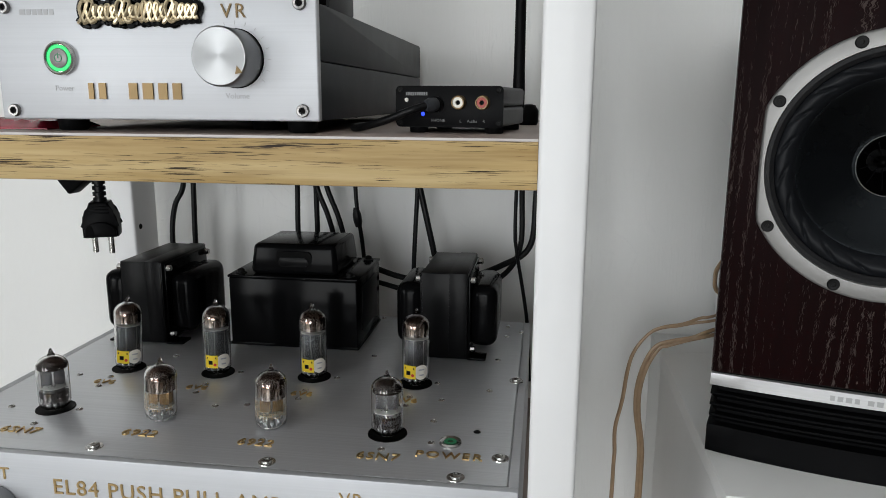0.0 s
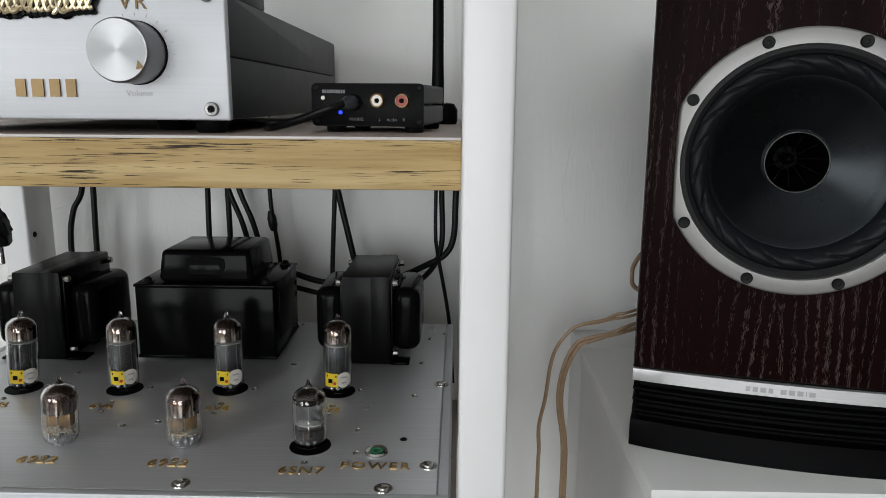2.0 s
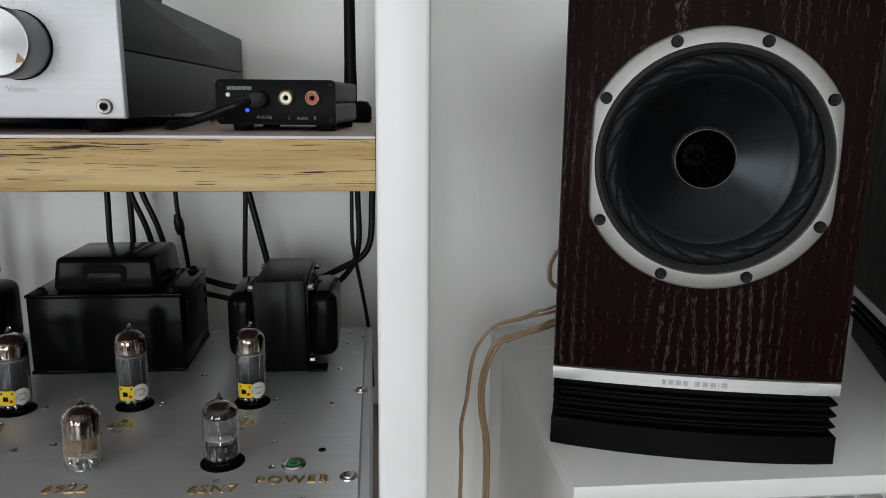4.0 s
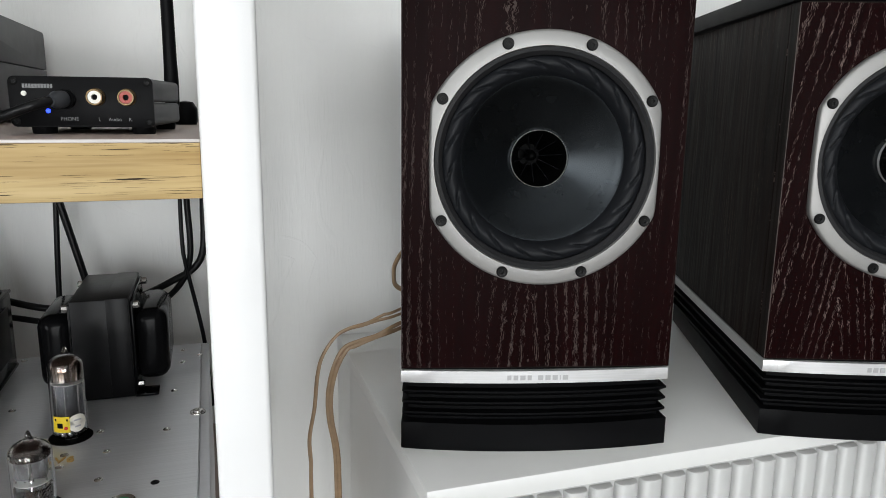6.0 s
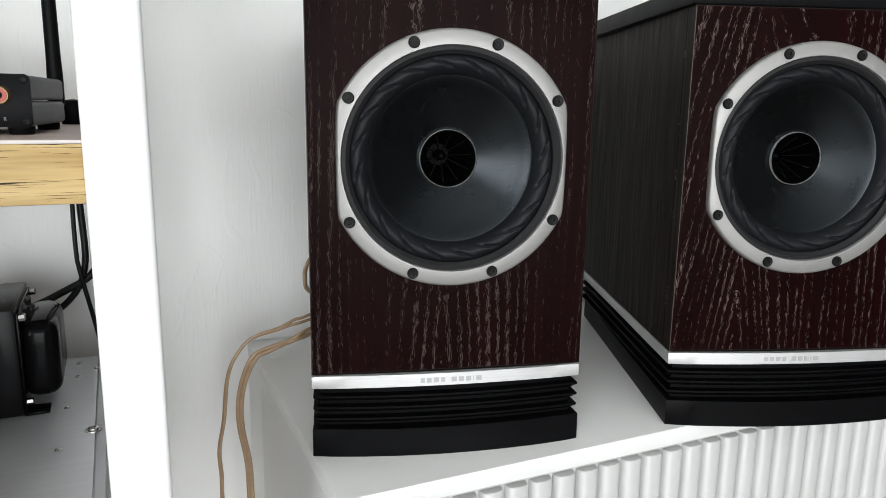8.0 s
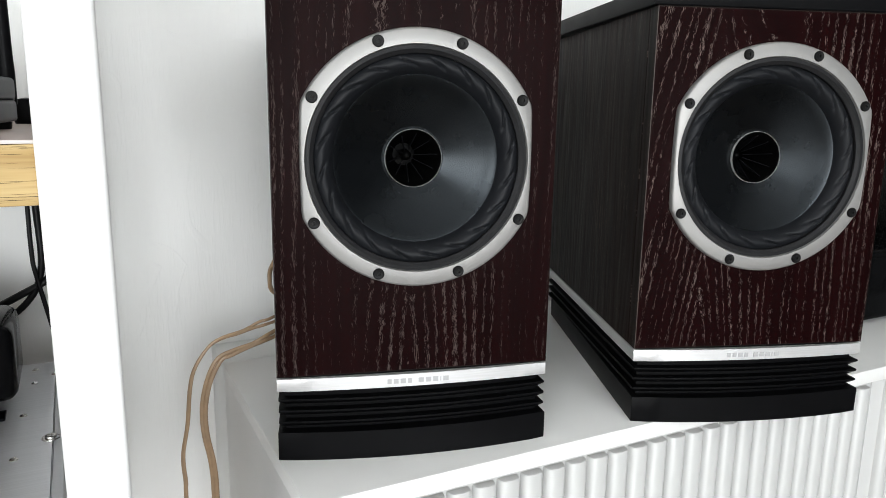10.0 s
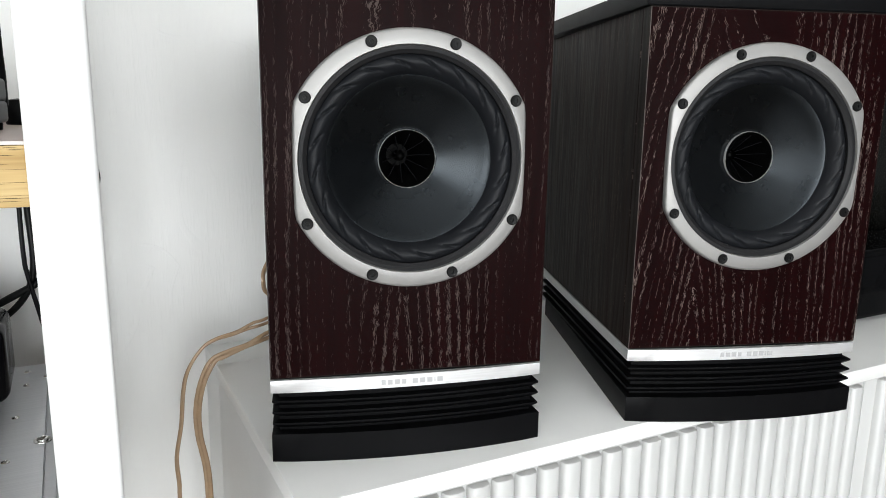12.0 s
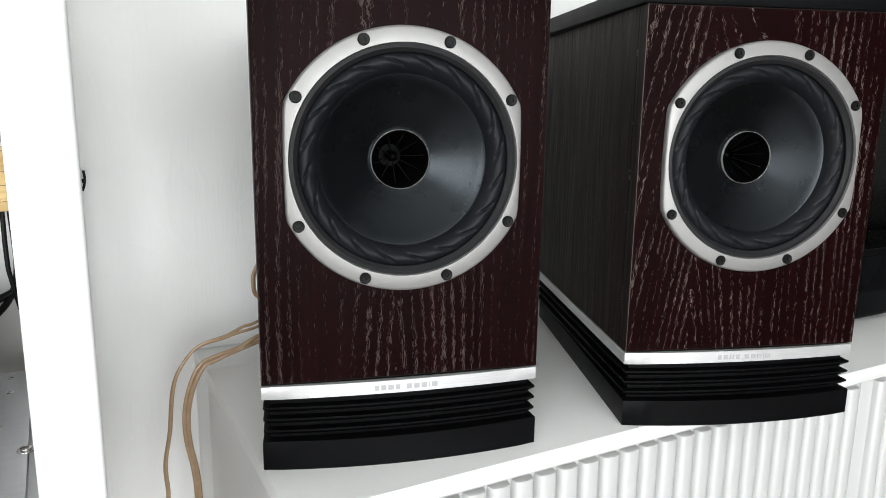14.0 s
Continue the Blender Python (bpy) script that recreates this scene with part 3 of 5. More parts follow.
for k in range(15):
    a = radians(-128 + k * 18.3)
    c = Vector((KX + 0.0222 * math.sin(a), PY, KZ + 0.0222 * math.cos(a)))
    bm = block(-0.0002, 0.0002, -0.0011, 0.0011, 0, 0.0002)
    bmesh.ops.transform(bm, matrix=Matrix.Translation(c) @ FRONT @ pose(0, 0, 0, 0, 0, -math.degrees(a)), verts=bm.verts)
    part("tick_mark", bm, M["print"], pre)
# power button
BXC, BZC = -0.5415, 1.0369
btn = part("power_button", lathe([(0, 0), (0.0108, 0), (0.0110, 0.0006), (0.0108, 0.0030), (0.0098, 0.0036), (0.0090, 0.0030), (0.0088, 0.0012), (0, 0.0012)], 32, facing(BXC, PY, BZC)), M["steel"], pre, "steel push button with a lit green ring")
part("light_ring", lathe([(0.0064, 0.0013), (0.0064, 0.0026), (0.0086, 0.0026), (0.0086, 0.0013)], 32, facing(BXC, PY, BZC)), M["green_led"], btn, "glowing green ring")
part("button_cap", lathe([(0, 0.0012), (0.0063, 0.0012), (0.0063, 0.0030), (0.0058, 0.0034), (0, 0.0034)], 32, facing(BXC, PY, BZC)), M["ring"], btn)
bm = lathe([(0.0022, 0.0034), (0.0022, 0.0037), (0.0027, 0.0037), (0.0027, 0.0034)], 24, facing(BXC, PY, BZC))
block(-0.0003, 0.0003, -0.0002, 0.0034, 0.0034, 0.0038, bm=(b2 := bmesh.new()))
bmesh.ops.transform(b2, matrix=facing(BXC, PY, BZC), verts=b2.verts)
part("power_symbol", bm, M["dim_green"], btn)
part("power_symbol", b2, M["dim_green"], btn)
text_on("VR", 0.0125, facing(-0.4203, PY, 1.0652), M["dull_gold"], pre, label="raised gold letters", spread=1.25, depth=0.0010)
text_on("Power", 0.0052, facing(-0.5410, PY, 1.0175), M["print"], pre, depth=0.0002)
text_on("Volume", 0.0052, facing(-0.4203, PY, 1.0130), M["print"], pre, depth=0.0002)
# a raised gold row in place of a name
bars([0.0036, 0.0050], 0.0104, facing(-0.5172, PY, 1.0158), M["dull_gold"], pre, 0.36, 0.0012, "gold_bar")
bars([0.0060, 0.0072, 0.0062, 0.0060], 0.0104, facing(-0.4765, PY, 1.0158), M["dull_gold"], pre, 0.36, 0.0012, "gold_bar")
bars([0.004, 0.003, 0.003, 0.003, 0.003, 0.003], 0.0036, facing(-0.556, PY, 1.0662), M["print"], pre, 0.3, 0.0002)
# script badge: black backing with gold loops
rnd = random.Random(4)
loop = []
for k in range(19):
    cx = -0.0375 + k * 0.0042
    big = k in (0, 1, 6, 7, 14)
    h, w_ = (0.0078, 0.0042) if big else (0.0040 + rnd.random() * 0.003, 0.0026)
    loop += [(cx - w_, -h * 0.75, 0.003), (cx - 0.2 * w_, -h * 0.3, 0.0034), (cx + w_ * 0.8, h * 0.75, 0.0038), (cx + 0.1 * w_, h, 0.0036), (cx - w_ * 0.5, h * 0.35, 0.0036), (cx + 0.1 * w_, -h * 0.65, 0.0034), (cx + w_ * 0.9, -h * 0.55, 0.003)]
backing = bmesh.new()
sweep(loop, 0.0040, 8, bm=backing, n=4)
for v in backing.verts:
    v.co.z = 0.0012 + max(-0.0011, min(0.0011, (v.co.z - 0.0034) * 0.5))
bmesh.ops.transform(backing, matrix=facing(-0.4832, PY, 1.0645), verts=backing.verts)
badge = part("badge", backing, M["black_gloss"], pre, "black badge with raised gold script loops")
bm = sweep(loop, 0.0013, 6, n=5)
bmesh.ops.transform(bm, matrix=facing(-0.4832, PY, 1.0645), verts=bm.verts)
part("script_relief", bm, M["pale_gold"], badge, "raised gold script")

# ---- small receiver beside it ----
DY = -0.015
dac = thing("audio_receiver", (-0.287, 0.03, SHELF_Z), "small black metal audio receiver with two phono sockets", "receiver")
DX0, DX1, DZ0, DZ1 = -0.3238, -0.2505, 0.9934, 1.0205


def rounded(x0, x1, z0, z1, r, n=5):
    out = []
    for cx, cz, a0 in ((x1 - r, z1 - r, 0), (x0 + r, z1 - r, 90), (x0 + r, z0 + r, 180), (x1 - r, z0 + r, 270)):
        out += [(cx + r * math.cos(radians(a0 + 90 * k / n)), cz + r * math.sin(radians(a0 + 90 * k / n))) for k in range(n + 1)]
    return out


def extrude_y(outline, y0, y1, bevel=0.0):
    """A prism over an (x, z) outline, from y0 back to y1."""
    return prism(outline, -y1, -y0, bevel, FRONT)


part("front_plate", extrude_y(rounded(DX0, DX1, DZ0, DZ1, 0.0030), DY, DY + 0.0025, 0.0004), M["black_plastic"], dac, "satin black front plate")
part("case", extrude_y(rounded(DX0, DX1 - 0.0002, (DZ0 + DZ1) / 2 + 0.0003, DZ1 - 0.0004, 0.0026), DY + 0.0025, 0.077), M["anthracite"], dac, "dark grey case top")
part("case", extrude_y(rounded(DX0, DX1 - 0.0002, DZ0 + 0.0004, (DZ0 + DZ1) / 2 - 0.0001, 0.0026), DY + 0.0025, 0.077), M["anthracite"], dac, "dark grey case bottom")
dfoot = mesh_of("foot", lathe([(0, 0), (0.0055, 0), (0.0062, 0.0008), (0.0066, DZ0 - SHELF_Z + 0.0004), (0, DZ0 - SHELF_Z + 0.0004)], 18), M["black_plastic"])
for fx in (-0.3100, -0.2580):
    for fy in (DY + 0.009, 0.064):
        piece("foot", dfoot, dac, (fx, fy, SHELF_Z), "black rubber foot")
for sx in (DX0 + 0.0028, DX1 - 0.0028):
    for sz in (DZ0 + 0.0028, DZ1 - 0.0028):
        piece("corner_screw", corner_mesh, dac, (sx, DY, sz), "", (90, 0, 0))
for sx, insert in ((-0.2798, "rca_white"), (-0.2638, "rca_red")):
    sock = part("phono_socket", lathe([(0, 0), (0.0048, 0), (0.0048, 0.0015), (0.0042, 0.0020), (0.0042, 0.0055), (0.0036, 0.0055), (0.0036, 0.0020), (0, 0.0020)], 24, facing(sx, DY, 1.0097)), M["dull_gold"], dac, "pale gold phono socket")
    part("insert", lathe([(0.0016, 0.0021), (0.0016, 0.0050), (0.0034, 0.0050), (0.0034, 0.0021)], 20, facing(sx, DY, 1.0097)), M[insert], sock, "white insert" if insert == "rca_white" else "red insert")
    part("socket_hole", lathe([(0, 0.0022), (0.0015, 0.0022), (0.0015, 0.0030), (0, 0.0030)], 12, facing(sx, DY, 1.0097)), M["hole"], sock)
part("jack_socket", lathe([(0, 0), (0.0052, 0), (0.0052, 0.003), (0.0045, 0.0038), (0, 0.0038)], 20, facing(-0.2955, DY, 1.0085)), M["black_plastic"], dac, "black headphone socket")
part("status_light", lathe([(0, 0), (0.0013, 0), (0.0012, 0.0008), (0, 0.0012)], 14, facing(-0.3047, DY, 1.0021)), M["blue_led"], dac, "lit blue indicator")
part("indicator", lathe([(0, 0), (0.0014, 0), (0.0013, 0.0009), (0, 0.0013)], 14, facing(-0.3161, DY, 1.0113)), M["rca_white"], dac)
text_on("PHONE", 0.0028, facing(-0.2943, DY, 0.9978), M["white_print"], dac, depth=0.0001)
text_on("L", 0.0028, facing(-0.2790, DY, 0.9976), M["white_print"], dac, depth=0.0001)
text_on("Audio", 0.0028, facing(-0.2711, DY, 0.9976), M["white_print"], dac, depth=0.0001)
text_on("R", 0.0028, facing(-0.2632, DY, 0.9976), M["white_print"], dac, depth=0.0001)
bars([0.0012] * 10, 0.0022, facing(-0.3092, DY, 1.0153), M["white_print"], dac, 0.15, 0.0001)
ant = part("antenna", lathe([(0, 0), (0.0046, 0), (0.0048, 0.018), (0.0044, 0.03), (0.0036, 0.16), (0.0030, 0.165), (0, 0.166)], 18, Matrix.Translation((-0.2560, 0.0865, 1.004))), M["black_plastic"], dac, "upright black rod antenna")
part("antenna_elbow", rod((-0.2560, 0.0765, 1.0085), (-0.2560, 0.0865, 1.0085), 0.0040), M["black_plastic"], dac)

plug = thing("audio_cable", (-0.31, DY - 0.01, SHELF_Z), "braided black audio cable plugged into the receiver", "cable")
part("plug_body", lathe([(0, 0), (0.0043, 0), (0.0046, 0.002), (0.0046, 0.006), (0.0036, 0.0075), (0.0030, 0.0095), (0, 0.0095)], 18,
                        Matrix.Translation((-0.2955, DY - 0.0038, 1.0085)) @ Vector((-0.55, -0.8, -0.1)).to_track_quat("Z", "Y").to_matrix().to_4x4()), M["anthracite"], plug, "dark metal plug")
part("jacket", sweep([(-0.3000, -0.0250, 1.0078), (-0.3100, -0.0300, 1.0045), (-0.3260, -0.0260, 0.9985), (-0.3420, -0.0180, 0.9940), (-0.3520, -0.0080, 0.9922), (-0.3600, 0.02, 0.9920), (-0.356, 0.06, 0.9920)], 0.0026, 10), M["cable"], plug)

resize(pre, 0.9448)
resize(dac, 0.9627)
dac.matrix_world = Matrix.Translation((0.0049, 0, 0)) @ dac.matrix_world @ pose(0, 0, 0, 0, 0, -6.5)
resize(plug, 0.9627)
SHELF_Z = SHELF_TOP

# dark things farther back on the shelf
PRE_TOP = 1.0108 + 0.9448 * (1.0705 - 1.0108)
box = thing("black_device", (-0.395, -0.01, PRE_TOP), "tall black plastic device standing on the preamplifier", "device")
part("body", block(-0.430, -0.3600, -0.038, 0.022, PRE_TOP, 1.19, 0.002), M["anthracite"], box)
part("front_panel", block(-0.428, -0.3620, -0.0395, -0.038, PRE_TOP + 0.002, 1.188, 0.0004), M["black_gloss"], box)
adapter = thing("power_adapter", (-0.228, 0.14, SHELF_Z), "small black power adapter at the edge of the shelf", "adapter")
part("body", lathe([(0, 0), (0.008, 0), (0.009, 0.003), (0.009, 0.012), (0.006, 0.017), (0, 0.018)], 18, Matrix.Translation((-0.2385, 0.14, SHELF_Z))), M["black_plastic"], adapter)
part("lead", sweep([(-0.2385, 0.146, SHELF_Z + 0.012), (-0.240, 0.20, SHELF_Z + 0.009), (-0.243, 0.285, SHELF_Z + 0.003)], 0.002), M["cable"], adapter)

bm = bmesh.new()
rnd = random.Random(11)
grid = {}
for i in range(15):
    for j in range(7):
        h = 0.0045 + 0.0020 * rnd.random() if 0 < i < 14 and 0 < j < 6 else 0.0006
        grid[i, j] = bm.verts.new((-0.640 + i * 0.0062 + 0.001 * rnd.random(), -0.052 + j * 0.010, SHELF_Z + 0.0005 + h))
for i in range(14):
    for j in range(6):
        bm.faces.new((grid[i, j], grid[i + 1, j], grid[i + 1, j + 1], grid[i, j + 1]))
ext = bmesh.ops.extrude_face_region(bm, geom=list(bm.faces))
for v in [g for g in ext["geom"] if isinstance(g, bmesh.types.BMVert)]:
    v.co.z = SHELF_Z + 0.0002
solo("foil_packet", bm, M["red"], "flat crumpled dark red foil packet under the preamplifier", "packet")

# ---- tube amplifier ----
AX0, AX1, AY0, AY1 = -0.6480, -0.2320, -0.1070, 0.2290
amp = thing("tube_amplifier", (-0.44, 0.06, 0.672), "silver tube amplifier with a brushed top plate on the lower shelf", "amplifier")
part("chassis", block(AX0 + 0.001, AX1 - 0.001, AY0 + 0.006, AY1, 0.680, AMP_Z - 0.003, 0.0008), M["plate"], amp, "grey metal chassis")
for fx in (AX0 + 0.04, AX1 - 0.04):
    for fy in (AY0 + 0.04, AY1 - 0.04):
        part("foot", rod((fx, fy, 0.672), (fx, fy, 0.6805), 0.014, 20), M["black_plastic"], amp)
part("front_panel", block(AX0, AX1, AY0, AY0 + 0.006, 0.677, AMP_Z + 0.0002, 0.0009), M["panel"], amp, "satin silver front panel with gold lettering")
part("side_rail", block(AX1 - 0.0062, AX1, AY0 + 0.0062, AY1, 0.678, AMP_Z - 0.0002, 0.0006), M["panel"], amp)
part("side_rail", block(AX0, AX0 + 0.0062, AY0 + 0.0062, AY1, 0.678, AMP_Z - 0.0002, 0.0006), M["panel"], amp)
part("top_plate", block(AX0 + 0.0070, AX1 - 0.0070, AY0 + 0.0066, AY1, AMP_Z - 0.003, AMP_Z, 0.0003), M["plate"], amp, "brushed grey aluminium top plate")

TUBES_BACK = [(-0.5711, 0.0468), (-0.4907, 0.0478), (-0.4075, 0.0508), (-0.3215, 0.0495)]
TUBES_FRONT = [(-0.5790, -0.0381), (-0.4918, -0.0433), (-0.4086, -0.0436), (-0.3248, -0.0424)]
hole_mesh = mesh_of("socket", lathe([(0, 0.0003), (0.0132, 0.0003), (0.0134, 0.0006), (0.0137, 0.0006), (0.0138, 0)], 32), M["hole"])
for x, y in TUBES_BACK + [TUBES_FRONT[0], TUBES_FRONT[3]]:
    piece("tube_socket", hole_mesh, amp, (x, y, AMP_Z), "round black tube socket opening")
for x, y in ((-0.2707, -0.0950), (-0.3924, -0.0936), (-0.5135, -0.0905), (-0.6310, -0.0900), (-0.2450, -0.0668), (-0.2400, 0.0673)):
    piece("washer_screw", washer_screw_mesh, amp, (x, y, AMP_Z))
for x, y in ((-0.2581, 0.1141), (-0.2602, 0.0430), (-0.2959, -0.0183), (-0.2955, 0.0190), (-0.3695, 0.1068), (-0.3854, 0.2210), (-0.2397, 0.1959),
             (-0.2540, 0.2123), (-0.2536, 0.1797), (-0.6026, 0.0253), (-0.5746, 0.0250), (-0.6131, -0.0409), (-0.5454, 0.0799), (-0.4630, -0.0175),
             (-0.4404, -0.0112), (-0.4895, 0.0220), (-0.4055, 0.0220), (-0.3210, 0.0215), (-0.3210, 0.0050), (-0.4055, 0.0050), (-0.4895, 0.0050),
             (-0.5725, 0.0050), (-0.3240, -0.0660), (-0.4070, -0.0650), (-0.4905, -0.0645), (-0.5765, -0.0650), (-0.3035, 0.0520), (-0.3880, 0.0510),
             (-0.4720, 0.0510), (-0.5550, 0.0510), (-0.5600, -0.0380), (-0.5300, 0.0080), (-0.2925, -0.0520)):
    piece("pan_screw", pan_mesh, amp, (x, y, AMP_Z))
piece("dark_screw", black_pan_mesh, amp, (-0.2634, -0.0310, AMP_Z))
pw = part("power_indicator", lathe([(0, 0), (0.0076, 0), (0.0078, 0.0012), (0.0070, 0.0022), (0.0058, 0.0012), (0, 0.0010)], 28, Matrix.Translation((-0.2797, -0.0504, AMP_Z))), M["steel"], amp, "steel push button with a green centre")
part("light", lathe([(0.0022, 0.0013), (0.0022, 0.0018), (0.0042, 0.0018), (0.0042, 0.0013)], 20, Matrix.Translation((-0.2797, -0.0504, AMP_Z))), M["dim_green"], pw)


def top_text(s, x, y, size, spread=1.1):
    text_on(s, size, Matrix.Translation((x, y, AMP_Z + 0.0005)), M["gold"], amp, label="raised gold letters", spread=spread, depth=0.0005)


top_text("6922", -0.4940, -0.0685, 0.0120)
top_text("6922", -0.4095, -0.0700, 0.0120)
top_text("6SN7", -0.3240, -0.0765, 0.0120)
top_text("6SN7", -0.5790, -0.0760, 0.0120)
top_text("POWER", -0.2785, -0.0690, 0.0115, 1.2)
for x in (-0.5727, -0.4930, -0.4060, -0.3225):
    top_text("6V6", x, 0.0137, 0.0105)
text_on("EL84 PUSH PULL AMP", 0.0150, facing(-0.4560, AY0, 0.7625), M["gold"], amp, label="raised gold letters", spread=1.12, depth=0.0008)
text_on("VR", 0.0120, facing(-0.3337, AY0, 0.7703), M["gold"], amp, label="raised gold letters", spread=1.15, depth=0.0008)
text_on("T", 0.0120, facing(-0.5680, AY0, 0.7690), M["gold"], amp, label="raised gold letters", depth=0.0008)
part("input_knob", lathe([(0, 0), (0.0175, 0), (0.018, 0.001), (0.018, 0.018), (0.0172, 0.019), (0, 0.019)], 40, facing(-0.5770, AY0, 0.7430)), M["knob"], amp, "turned aluminium knob")
part("volume_knob", lathe([(0, 0), (0.0175, 0), (0.018, 0.001), (0.018, 0.018), (0.0172, 0.019), (0, 0.019)], 40, facing(-0.3337, AY0, 0.7330)), M["knob"], amp, "turned aluminium knob")


def output_transformer(cx, label):
    """Upright lamination stack with a rounded end bell on either side, bolts and feet."""
    y0, y1, z1 = 0.1095, 0.1990, 0.8625
    h = 0.0205
    core = part("transformer", block(cx - h, cx + h, y0, y1, AMP_Z + 0.0005, z1, 0.0008), M["black_core"], amp, label)
    part("lamination", block(cx + 0.0040, cx + h - 0.0012, y0 - 0.0005, y1 + 0.0005, AMP_Z + 0.001, z1 + 0.0004, 0.0002), M["black_core"], core)
    for s in (-1, 1):
        xa, xb = sorted((cx + s * h, cx + s * (h + 0.0255)))
        part("end_bell", block(xa, xb, y0 + 0.008, y1 - 0.008, AMP_Z + 0.009, z1 - 0.0125, 0.0095, 4), M["black_gloss"], core, "glossy black end bell")
        part("bell_flange", block(*sorted((cx + s * h, cx + s * (h + 0.0022))), y0 + 0.003, y1 - 0.003, AMP_Z + 0.003, z1 - 0.003, 0.0006), M["black_gloss"], core)
        for by in (y0 + 0.006, y1 - 0.006):
            for bz in (AMP_Z + 0.0085, z1 - 0.0065):
                part("bolt", rod((cx + s * h, by, bz), (cx + s * (h + 0.0065), by, bz), 0.0030, 8), M["steel"], core, "plated bolt")
        part("foot_bracket", block(*sorted((cx + s * h, cx + s * (h + 0.0165))), y0 - 0.001, y0 + 0.016, AMP_Z + 0.0002, AMP_Z + 0.0022, 0.0005), M["black_gloss"], core)
        part("foot_bracket", block(*sorted((cx + s * h, cx + s * (h + 0.0165))), y1 - 0.016, y1 + 0.001, AMP_Z + 0.0002, AMP_Z + 0.0022, 0.0005), M["black_gloss"], core)


output_transformer(-0.3060, "black output transformer of stacked laminations")
output_transformer(-0.5908, "black output transformer of stacked laminations")
# power transformer: a box with a flanged lid and a stepped cap
mx0, mx1, my0, my1 = -0.5072, -0.3862, 0.1130, 0.2030
power = part("transformer", block(mx0, mx1, my0, my1, AMP_Z + 0.003, 0.8505, 0.0015), M["black_gloss"], amp, "large glossy black power transformer")
part("lid", block(mx0 - 0.0008, mx1 + 0.0008, my0 - 0.0008, my1 + 0.0008, 0.8505, 0.8530, 0.0008), M["black_gloss"], power)
part("base_flange", block(mx0 - 0.0008, mx1 + 0.0008, my0 - 0.0008, my1 + 0.0008, AMP_Z + 0.0022, AMP_Z + 0.005, 0.0006), M["black_gloss"], power)
cap = block(-0.4880, -0.4060, 0.1190, 0.1950, 0.8530, 0.8812, 0.0050, 4)
for v in cap.verts:
    if v.co.z > 0.868:
        v.co.x = -0.4470 + (v.co.x + 0.4470) * 0.955
        v.co.y = 0.157 + (v.co.y - 0.157) * 0.93
part("top_cap", cap, M["black_gloss"], power, "stepped glossy black cap")
part("cap_slot", extrude_y(rounded(-0.4635, -0.4300, 0.8620, 0.8750, 0.004), 0.1193, 0.1225), M["hole"], power, "slot in the cap")
part("slot_lip", extrude_y(rounded(-0.4605, -0.4330, 0.8612, 0.8695, 0.003), 0.1184, 0.1212, 0.0006), M["black_core"], power)
for bx in (-0.4985, -0.3950):
    for by in (0.122, 0.194):
        part("bolt", lathe([(0.0052, 0), (0.0052, 0.0008), (0.0034, 0.001), (0.0034, 0.003), (0.0020, 0.0042), (0, 0.0045)], 12, Matrix.Translation((bx, by, 0.853))), M["black_screw"], power)
for bx in (-0.4930, -0.4010):
    part("standoff", rod((bx, 0.1185, AMP_Z), (bx, 0.1185, AMP_Z + 0.003), 0.0028, 8), M["steel"], power)
part("side_plate", block(mx1, mx1 + 0.0010, 0.130, 0.188, 0.800, 0.842, 0.0004), M["black_core"], power)


